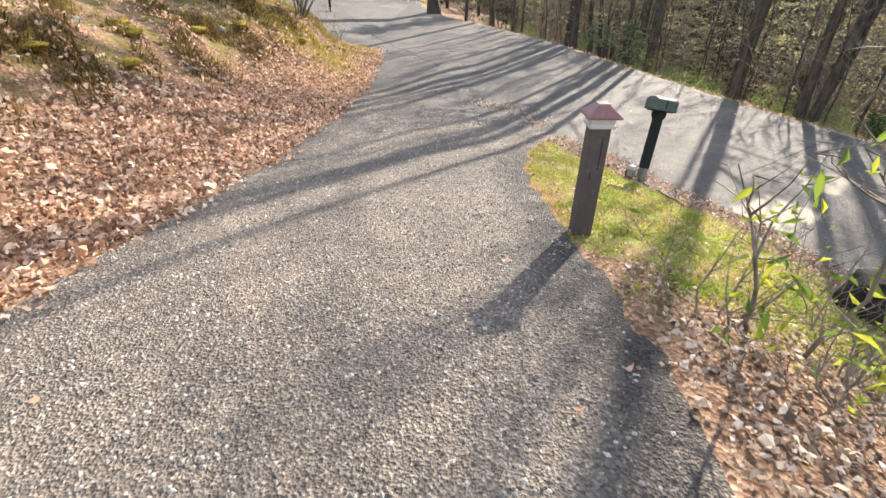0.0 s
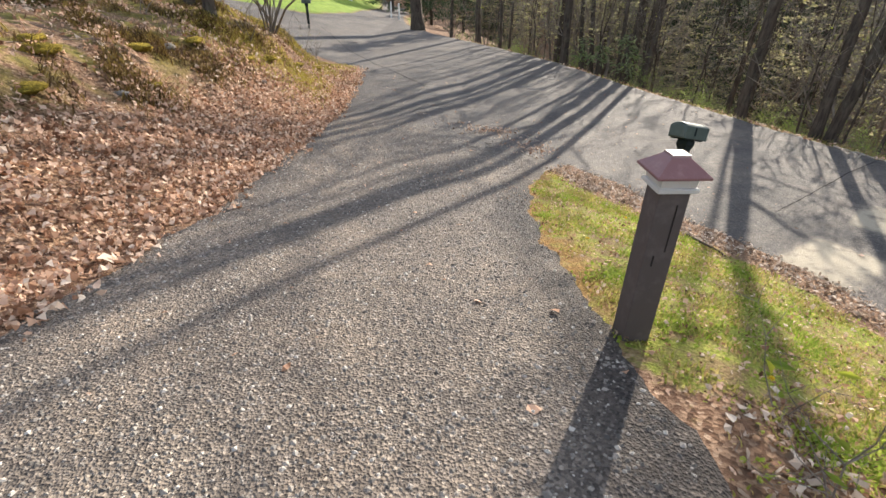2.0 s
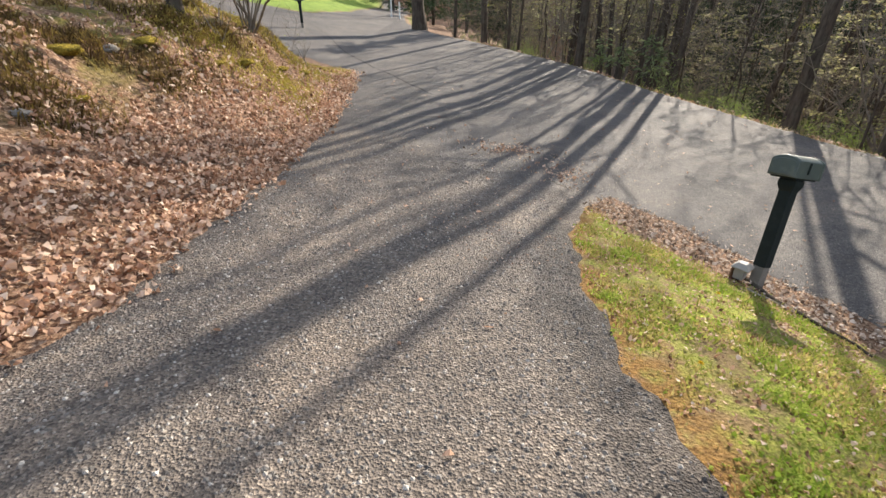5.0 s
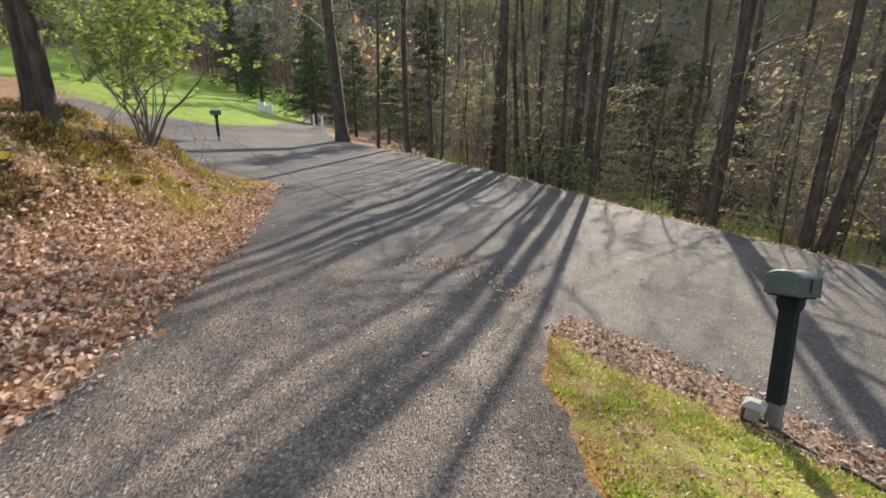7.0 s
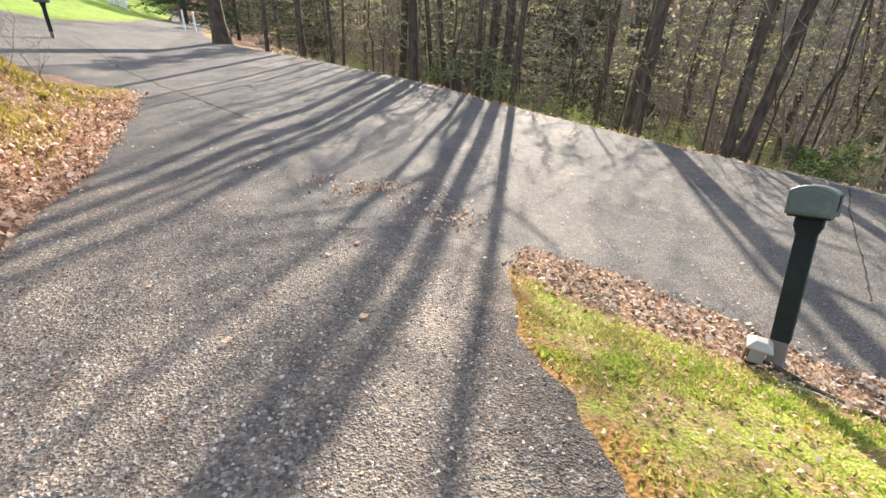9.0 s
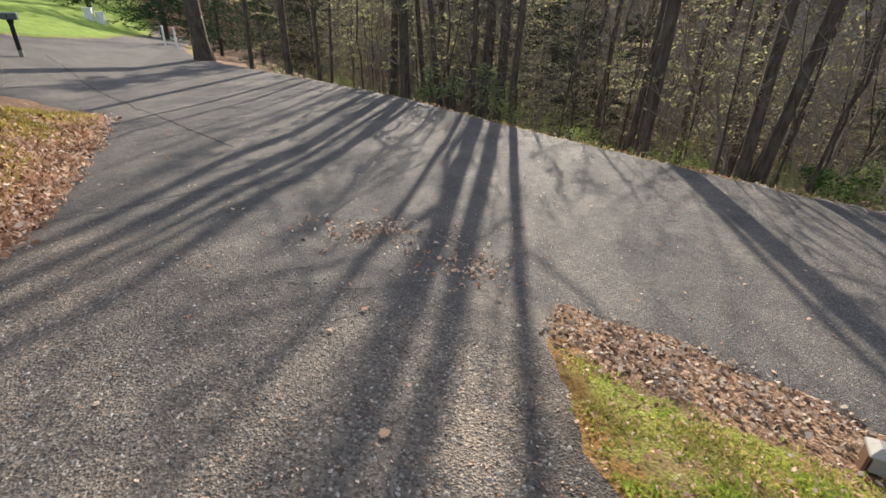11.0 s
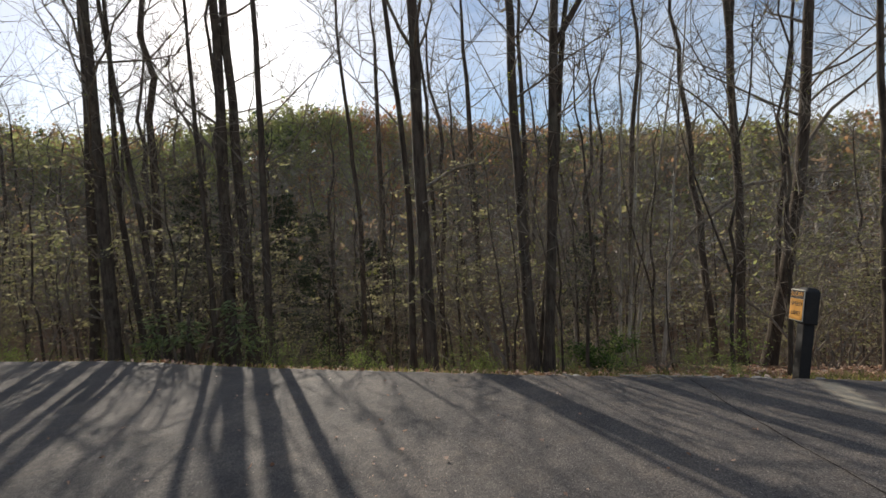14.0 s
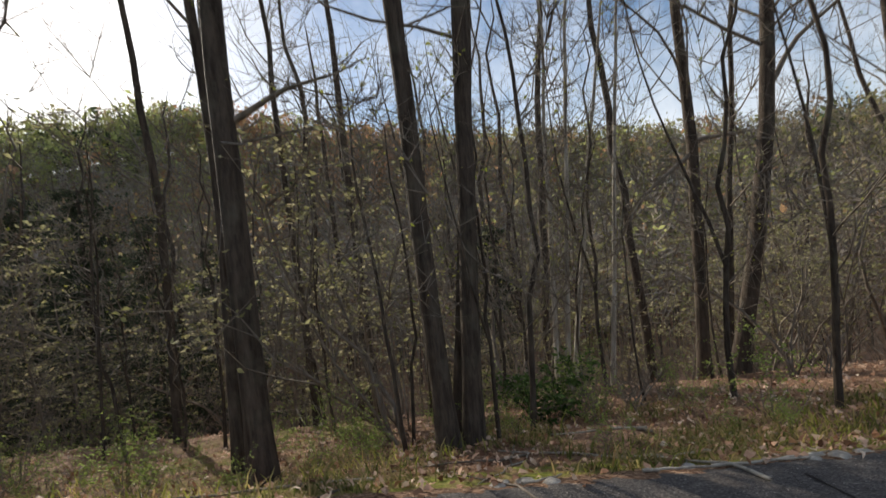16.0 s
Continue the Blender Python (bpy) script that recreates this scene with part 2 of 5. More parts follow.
# ---- the lie of the land ----
FAR_Y = (-60, -20, 2, 5.5, 8.4, 10.0, 11.5, 13, 16, 19.7, 23.9, 28.5, 33, 39, 50, 70)
FAR_X = (28, 16, 10.3, 9.25, 8.1, 7.35, 6.68, 6.13, 5.0, 3.45, 1.1, -1.7, -3.5, -4.5, -5, -8)
NEAR_Y = (-60, -20, -4, 2, 4.5, 5.4, 6.0, 6.6, 7.4, 8.3, 9.2)
NEAR_X = (21, 9.5, 6.6, 4.9, 4.2, 3.97, 3.65, 3.3, 2.97, 2.52, 1.7)
LEFT_Y = (-60, 9, 12, 16, 18, 19.2, 20.3, 21.2, 22)
LEFT_X = (-2.45, -2.5, -2.65, -3.05, -3.5, -4.8, -8, -14, -40)
UPPER_X = (-40, -14.4, -11.3, -9.1, -7.3, -6.4, 10)
UPPER_Y = (50, 31.1, 27.9, 26.2, 25.35, 25.3, 25.3)
RIGHT_Y = (-60, 1.7, 3.4, 4.6, 6.0, 7.3, 7.8, 8.3, 8.8, 9.3, 12)
RIGHT_X = (1.0, 1.02, 0.86, 0.79, 0.77, 0.93, 1.06, 1.27, 1.56, 2.0, 3)
LITTER_Y = (3, 5, 6.9, 7.2, 7.6, 8.1, 9.2)
LITTER_W = (0.35, 0.5, 0.7, 0.85, 1.0, 1.1, 0.8)
RAMP_Y = (-60, -10, 0, 2, 3.5, 5.4, 7, 8.3, 10, 13)
RAMP_Z = (3.5, 2.6, 1.45, 1.23, 0.98, 0.58, 0.28, 0.11, 0.03, 0)
LAWN_Y = (25.3, 30, 35, 39, 50, 70)
LAWN_X = (-60, -8.6, -7.2, -6.9, -7.5, -11)


def step(a, b, v):
    s = np.clip((v - a) / (b - a), 0, 1)
    return s * s * (3 - 2 * s)


def wave(x, y, f, seed=0.0):
    """Cheap smooth roughness between about -1 and 1."""
    return (np.sin(x * f + 1.7 * np.sin(y * f * 0.83 + seed)) + np.sin(y * f * 1.13 + 1.3 * np.sin(x * f * 0.71 + seed * 2.1)) + 0.6 * np.sin((x + y) * f * 2.3 + seed)) / 2.6


def far_out(x, y):
    return (x - np.interp(y, FAR_Y, FAR_X)) * 0.87


def left_out(x, y):
    return np.interp(y, LEFT_Y, LEFT_X) - x


def land(x, y):
    """Height of the bare ground."""
    x, y = np.asarray(x, float), np.asarray(y, float)
    ramp = sum(np.interp(y + k, RAMP_Y, RAMP_Z) for k in (-0.9, -0.45, 0, 0.45, 0.9)) / 5
    crest = 0.008 * np.clip(y - 16, 0, 20) - 0.05 * np.clip(y - 38, 0, 60)
    near = np.interp(y, NEAR_Y, NEAR_X)
    down = step(0.0, 1.0, (x - 0.95) / np.maximum(near - 1.0, 0.3))
    z = -1.42 + ramp * (1 - down) + crest + 0.045 * np.clip(0.8 - x, 0, 4) * step(3, 7, y) * step(12, 9, y) - 0.015 * np.clip(x - 2, 0, 8)
    z = z + np.interp(x, (-5, -2.5, -1, 0.2, 1.5, 3, 5, 7), (0, 0.13, 0.15, -0.02, -0.05, -0.12, -0.05, 0)) * step(5, 8.5, y) * step(20, 15, y)
    d = left_out(x, y)
    stretch = 1 + 0.35 * step(9, 13, y)
    bank = np.interp(d * stretch, (0, 0.4, 1, 1.8, 2.6, 4, 7, 15, 60), (0, 0.03, 0.33, 0.82, 1.5, 2.0, 2.4, 3.2, 7))
    tip = step(18.2, 14.0, y)
    z = z + bank * tip
    hill = 0.17 * np.clip(-x - 4.5, 0, 30)
    lawn = 0.05 * np.clip(y - np.interp(x, UPPER_X, UPPER_Y), 0, 25) * step(-7, -12, x)
    z = z + (hill + lawn) * (1 - tip)
    out = far_out(x, y)
    z = z + np.interp(out, (0, 0.4, 1.0, 1.8, 3.5, 5.4, 10, 22, 40), (0, -0.16, -0.37, -0.55, -0.9, -1.25, -3.4, -8, -9)) * np.interp(out, (40, 75), (1, 0)) - 0.3 * step(0.5, 1.8, out) * step(12.6, 14.5, y) * step(30, 20, out)
    rough = wave(x, y, 1.1) * 0.06 + wave(x, y, 3.7, 1.0) * 0.03 + (wave(x, y, 2.3, 3.0) * 0.09 + wave(x, y, 6.1, 3.0) * 0.03) * step(1.2, 2.2, d)
    z = z + rough * np.clip(np.maximum(d, out) * 0.9, 0, 1)
    r = np.hypot(x, y - 10)
    az = np.degrees(np.arctan2(x, y - 10))
    rise = np.interp(az, (-180, -90, -40, -16, 0, 35, 60, 88, 120, 180), (2, 5, 9, 12, 14.6, 16.5, 12.5, 6.6, 4, 2))
    top = 125 * np.tan(np.radians(rise)) - 4 + 2.0 * wave(x, y, 0.06, 2.0)
    return z + top * np.interp(r, (50, 75, 128, 170, 900), (0, 0.2, 1, 1.05, 0.9))


def road_in(x, y):
    """Metres inside the asphalt's edge; below zero outside."""
    x, y = np.asarray(x, float), np.asarray(y, float)
    drive = np.minimum(np.minimum(-left_out(x, y), np.interp(y, RIGHT_Y, RIGHT_X) - x), 12.0 - y)
    main = -far_out(x, y)
    near = np.interp(y, NEAR_Y, NEAR_X)
    main = np.where(y < 9.2, np.minimum(main, (x - near) * 0.75), np.minimum(main, -left_out(x, y)))
    upper = np.maximum((np.interp(x, UPPER_X, UPPER_Y) - y) * 0.8, (x - np.interp(y, LAWN_Y, LAWN_X)) * np.where(y > 25.3, 0.95, -1.0))
    main = np.minimum(main, upper)
    return np.maximum(drive, main)


def lines(stops):
    """Grid lines with the spacing given stretch by stretch."""
    out = [stops[0][0]]
    for (a, s), (b, _) in zip(stops[:-1], stops[1:]):
        n = max(1, round((b - a) / s))
        out += [a + (b - a) * (i + 1) / n for i in range(n)]
    return np.array(out)


def sheet(name, xs, ys, height, material):
    X, Y = np.meshgrid(xs, ys)
    Z = height(X, Y)
    nx, ny = len(xs), len(ys)
    idx = np.arange(nx * ny).reshape(ny, nx)
    quads = np.stack([idx[:-1, :-1], idx[:-1, 1:], idx[1:, 1:], idx[1:, :-1]], -1).reshape(-1, 4)
    me = bpy.data.meshes.new(name)
    me.from_pydata(np.stack([X, Y, Z], -1).reshape(-1, 3).tolist(), [], quads.tolist())
    me.materials.append(material)
    me.polygons.foreach_set("use_smooth", [True] * len(me.polygons))
    return new(name, me), X.ravel(), Y.ravel()


def zone(ob, name, values):
    at = ob.data.attributes.new(name, "FLOAT", "POINT")
    at.data.foreach_set("value", np.asarray(values, np.float32))


gx = lines([(-700, 60), (-220, 20), (-100, 6), (-40, 2), (-14, 0.5), (-7, 0.14), (11, 0.4), (20, 1.5), (50, 5), (110, 20), (230, 60), (710, 60)])
gy = lines([(-500, 60), (-140, 20), (-40, 5), (-8, 0.6), (-1, 0.14), (19, 0.4), (36, 1.5), (70, 5), (140, 20), (260, 60), (740, 60)])
ground, GX, GY = sheet("ground", gx, gy, lambda x, y: land(x, y) - 0.03 * step(0.1, 0.5, road_in(x, y)), GROUND)
tagged(ground, "sloping woodland ground with leaf litter, moss and grass", "ground", kind="structure")
near_x = np.interp(GY, NEAR_Y, NEAR_X)
between = np.minimum(np.minimum((GX - np.interp(GY, RIGHT_Y, RIGHT_X) + 0.2) / 0.35, (near_x - GX - np.interp(GY, LITTER_Y, LITTER_W) + 0.2) / 0.4), (GY - 2.3 + 0.5 * (GX - 1)) / 1.5)
zone(ground, "grass", np.clip(between, 0, 1) + 0.6 * step(0.0, 0.3, far_out(GX, GY)) * step(1.6, 0.5, far_out(GX, GY)))
zone(ground, "rust", step(-0.25, -0.1, GX - np.interp(GY, RIGHT_Y, RIGHT_X)) * step(0.36, 0.08, GX - np.interp(GY, RIGHT_Y, RIGHT_X)) * step(3.2, 4.2, GY) * step(9.0, 8.3, GY))
zone(ground, "moss", step(1.5, 2.6, left_out(GX, GY)) * step(18.5, 17, GY) + step(14.5, 16, GY) * step(18.5, 17.5, GY) * step(4, 2, left_out(GX, GY)))
zone(ground, "lawn", step(22, 24.0, GY) * step(-0.1, 0.3, -road_in(GX, GY)) * step(0.2, -0.2, far_out(GX, GY)) * step(75, 60, GY))

rx = lines([(-16, 0.5), (-5, 0.1), (9.5, 0.4), (18, 1.0), (22, 1.0)])
ry = lines([(-30, 1.0), (-8, 0.25), (-1, 0.1), (16, 0.2), (26, 0.4), (46, 1.0), (60, 1.0)])


def road_height(x, y):
    inside = road_in(x, y) + 0.07 * wave(x, y, 5.1) + 0.035 * wave(x, y, 13.0, 3.0)
    return land(x, y) + np.clip(inside * 0.14, -0.25, 0.012) + 0.004 * wave(x, y, 1.7)


road, RX, RY = sheet("road", rx, ry, road_height, ASPHALT)
tagged(road, "worn grey asphalt road and coarse chip-sealed drive", "road", kind="structure")
zone(road, "drive", step(-1.1, 1.3, 9.6 - 0.55 * RX + 0.7 * wave(RX, RY, 1.3) - RY) * step(0.9, 0.5, RX - np.interp(RY, NEAR_Y, NEAR_X) + 1.0))
# strip by the drive's right edge: dark asphalt plus painted tree shade
zone(road, "edge", step(0.6, 0.15, np.interp(RY, RIGHT_Y, RIGHT_X) - RX) * step(8.8, 7.5, RY) * step(1.3, 1.0, RX))
zone(road, "sand", step(1.15, 0.95, np.maximum(np.abs((RX - 4.2) * 0.83 + (RY - 6.0) * 0.55) / 0.5, np.abs((RX - 4.2) * -0.55 + (RY - 6.0) * 0.83) / 0.36)) + step(1.2, 0.9, np.maximum(np.abs((RX - 5.6) * 0.7 + (RY - 7.2) * 0.7) / 0.45, np.abs((RX - 5.6) * -0.7 + (RY - 7.2) * 0.7) / 0.22)) + step(1.3, 0.8, np.maximum(np.abs(RX - 7.5) / 0.5, np.abs(RY - 7.9 - 0.4 * (RX - 7.5)) / 0.14)))


def on_land(x, y, sink=0.0):
    return Vector((x, y, float(land(x, y)) - sink))


# ---- trees ----
def rand_dir(el_lo, el_hi):
    a, e = random.uniform(0, 2 * math.pi), radians(random.uniform(el_lo, el_hi))
    return Vector((math.cos(a) * math.cos(e), math.sin(a) * math.cos(e), math.sin(e)))


def bough(shape, start, way, length, r, sides=4, segs=5, lift=0.25, jitter=0.22):
    pts, d = [start], way.normalized()
    for _ in range(segs):
        d = (d + Vector((random.gauss(0, jitter), random.gauss(0, jitter), lift * 0.5 + random.gauss(0, jitter * 0.6)))).normalized()
        pts.append(pts[-1] + d * length / segs)
    shape.tube(pts, [r * (1 - 0.85 * i / segs) for i in range(segs + 1)], sides, cap=False)
    return pts


def make_tree(seed, height, r, lean=(0, 0), bare=0.4, boughs=16, leaves=120, fork=0.0, bark=None, label="", wob=0.034, leaf=None, leaf_size=0.055, group="roadside trees", tufts=0, bow=(0, 0), bow_at=5.0, fork_way=None, limbs=()):
    """Trunk with its forks, a crown of boughs and twigs, and a scatter of young leaves."""
    random.seed(seed)
    ob = thing("tree", label or "slender bare hardwood tree with dark bark, budding", "tree", group)
    trunk, crown, foliage = Shape(), Shape(), Shape()
    n = 14
    bend = Vector((random.gauss(0, wob), random.gauss(0, wob), 0))
    pts, radii = [], []
    for i in range(n + 1):
        s = i / n
        h = s * height - 0.5
        swell = math.sin(min(1.0, max(0.0, h) / bow_at) * math.pi / 2) if h < bow_at else max(0.0, 1 - (h - bow_at) / bow_at)
        off = Vector((lean[0], lean[1], 0)) * h + Vector((bow[0], bow[1], 0)) * swell + bend * height * (math.sin(s * 3.1 + seed) - math.sin(seed)) * 0.5 + Vector((random.gauss(0, 0.03), random.gauss(0, 0.03), 0)) * height * 0.35 * s * min(1.0, wob / 0.03)
        pts.append(Vector((0, 0, s * height - 0.5)) + off)
        radii.append(r * ((1 - s) ** 0.6 * 0.86 + 0.06) * (1 + 0.5 * math.exp(-s * height / 0.35)))
    trunk.tube(pts, radii, 9)
    stems = [(pts, radii)]
    if fork:
        k = max(3, int(fork * n))
        q, d = [pts[k]], Vector(fork_way or (random.uniform(-1, 1), random.uniform(-1, 1), 2.2)).normalized()
        for _ in range(8):
            d = (d + Vector((random.gauss(0, 0.05), random.gauss(0, 0.05), 0.12))).normalized()
            q.append(q[-1] + d * (height * (1 - fork)) / 8.5)
        qr = [radii[k] * 0.8 * (1 - 0.9 * i / 8) for i in range(9)]
        trunk.tube(q, qr, 7)
        stems.append((q, qr))
    for h, way, ln, thick in limbs:
        f = (h + 0.5) / height * n
        p = pts[int(f)].lerp(pts[int(f) + 1], f % 1)
        arm = bough(crown, p, Vector(way), ln, thick, 5, 8, 0.0, 0.12)
        for _ in range(6):
            bough(crown, random.choice(arm[3:]), rand_dir(-30, 50), ln * random.uniform(0.15, 0.35), thick * 0.3, 3, 3)
    for sp, sr in stems:
        m = len(sp) - 1
        for _ in range(boughs if sp is pts else boughs // 2):
            s = random.uniform(bare if sp is pts else 0.15, 0.98)
            i = min(int(s * m), m - 1)
            p = sp[i].lerp(sp[i + 1], s * m - i)
            ln = (1.05 - s) * height * random.uniform(0.18, 0.36) + 0.7
            arm = bough(crown, p, rand_dir(5, 55), ln, max(0.012, sr[i] * random.uniform(0.18, 0.36)), 4, 6)
            for _ in range(7):
                j = random.randint(2, 6)
                tw = bough(crown, arm[j], rand_dir(-5, 65), ln * random.uniform(0.25, 0.5), 0.011, 3, 2)
                for _ in range(3):
                    bough(crown, random.choice(tw[1:]), rand_dir(-10, 75), ln * random.uniform(0.15, 0.35), 0.005, 3, 1)
                for _ in range(int(leaves / 90 + random.random())):
                    foliage.leaf(random.choice(tw) + rand_dir(-60, 60) * 0.05, rand_dir(-50, 30), leaf_size * random.uniform(0.6, 1.3))
    for _ in range(tufts):
        i = random.randint(2, 9)
        p = pts[i].lerp(pts[i + 1], random.random())
        sprig = bough(crown, p, rand_dir(-10, 35), random.uniform(0.3, 0.8), 0.006, 3, 3)
        for _ in range(14):
            foliage.leaf(random.choice(sprig) + rand_dir(-60, 60) * 0.06, rand_dir(-50, 30), leaf_size * random.uniform(0.7, 1.4))
    part("trunk", trunk, bark or BARK, ob)
    part("crown", crown, TWIG, ob)
    if foliage.v:
        part("foliage", foliage, leaf or BUD, ob)
    return ob


# position, thickness and lean of the trunks along the far verge
VERGE = [
    (-2.55, 30.0, 0.74, -0.07, -0.006), (-0.72, 30.64, 0.2, 0.02, 0.0), (0.78, 27.46, 0.34, 0.0, 0.0), (1.79, 25.78, 0.17, -0.02, 0.002), (2.14, 25.23, 0.13, 0.017, -0.002),
    (4.13, 23.8, 0.3, 0.02, -0.005), (4.13, 22.06, 0.36, -0.028, 0.007), (4.94, 22.19, 0.2, -0.038, 0.013), (5.25, 21.7, 0.2, -0.105, 0.04), (5.9, 20.4, 0.17, -0.03, 0.013),
    (6.48, 20.86, 0.38, -0.006, 0.003), (6.96, 20.61, 0.36, -0.022, 0.012), (6.36, 18.82, 0.23, 0.035, -0.02), (9.54, 18.89, 0.2, -0.017, 0.015), (13.66, 22.01, 0.36, 0.005, -0.004),
    (8.13, 15.65, 0.19, -0.011, 0.012), (7.6, 14.6, 0.34, 0.012, -0.013), (18.67, 21.33, 0.32, -0.02, 0.03), (16.34, 19.13, 0.38, -0.002, 0.003), (14.5, 16.0, 0.26, 0.01, -0.01), (12.6, 18.2, 0.22, -0.02, 0.02),
    (8.29, 12.55, 0.26, -0.004, 0.006), (8.5, 12.35, 0.25, 0.036, -0.07), (8.74, 12.66, 0.18, 0.05, -0.1),
    (12.48, 12.27, 0.11, 0.015, -0.049), (12.55, 12.1, 0.12, 0.024, -0.08), (13.09, 11.35, 0.11, 0.024, -0.106), (13.02, 12.07, 0.12, 0.043, -0.153),
    (13.97, 9.75, 0.27, 0.002, -0.018), (14.04, 9.18, 0.34, 0.009, -0.13), (12.94, 7.06, 0.19, -0.002, -0.019), (15.44, 9.19, 0.17, 0.003, -0.07),
]
BOWS = {2: (-0.14, 0.0), 7: (-0.18, 0.06), 13: (0.16, -0.13), 15: (0.14, -0.16), 21: (-0.04, 0.07), 28: (0.0, -0.1), 29: (0.0, -0.25)}
BRANCHES = {0: [(7.4, (-1, -0.1, 0.25), 5.5, 0.09), (9.0, (-1, 0.1, 0.3), 5.0, 0.08)], 16: [(4.2, (0.5, -0.8, 0.45), 1.7, 0.05)], 28: [(4.4, (-0.5, 0.75, -1.0), 2.6, 0.05), (4.6, (0.5, -0.8, 0.1), 2.2, 0.05)], 29: [(5.2, (0.5, -0.8, 1.0), 3.0, 0.06)]}
FORKED = {2: 0.45, 6: 0.6, 16: 0.66, 22: 0.43, 28: 0.55, 29: 0.5}
for i, (x, y, w, lx, ly) in enumerate(VERGE):
    random.seed(100 + i)
    tall = 11 + 18 * min(w, 0.4) + random.uniform(-1, 2)
    slim, pale = w < 0.16, 24 <= i <= 27
    tr = make_tree(200 + i, tall * (0.75 if slim else 1), w / 2, (lx, ly), 0.3, 8 if slim else 16, 70, FORKED.get(i, 0.0),
                   BARK_PALE if pale else BARK, "pale slender sapling beside the road" if pale else "", 0.008, tufts=12 if i in (21, 22, 23) else (0, 5, 2, 7)[i % 4], bow=BOWS.get(i, (0, 0)), fork_way=(0.5, -0.75, 1.15) if i == 22 else None, limbs=BRANCHES.get(i, ()))
    tr.location = on_land(x, y)

# thin crooked saplings between the larger trunks
SAPLING = [make_tree(450 + i, 5.5 + 0.9 * i, 0.03 + 0.006 * i, (0.03 * (i - 1.5), 0.03 * (1.5 - i)), 0.25, 8, 110, 0.3 if i % 2 else 0.0, BARK, "thin crooked sapling among the roadside trees", 0.06, group="roadside saplings") for i in range(4)]
random.seed(21)
for i in range(34):
    y = random.uniform(8.0, 30.0)
    x = float(np.interp(y, FAR_Y, FAR_X)) + random.uniform(2.0, 7.0)
    m = Matrix.Translation(on_land(x, y)) @ Matrix.Rotation(random.uniform(0, 6.28), 4, "Z") @ Matrix.Scale(random.uniform(0.7, 1.2), 4)
    if i < 4:
        SAPLING[i].matrix_basis = m
    else:
        copy_thing(SAPLING[i % 4], m)

# ---- the wood below the road ----
PROTO = [make_tree(400 + i, 15 + 1.3 * i, 0.1 + 0.02 * i, (0.02 * (i % 3 - 1), 0.015 * (i % 2)), 0.22, 13, 50, 0.45 if i % 3 == 0 else 0.0, wob=0.06, group="trees in the wood") for i in range(6)]
random.seed(5)
spots = []
while len(spots) < 66:
    x, y = random.uniform(-8, 46), random.uniform(-6, 62)
    o = float(far_out(x, y))
    if 6.5 < o < 36 and all((x - a) ** 2 + (y - b) ** 2 > 3.6 for a, b in spots):
        spots.append((x, y))
for i, (x, y) in enumerate(spots):
    m = Matrix.Translation(on_land(x, y)) @ Matrix.Rotation(random.uniform(0, 6.28), 4, "Z") @ Matrix.Scale(random.uniform(0.7, 1.15), 4)
    if i < 6:
        PROTO[i].matrix_basis = m
    else:
        copy_thing(PROTO[i % 6], m)


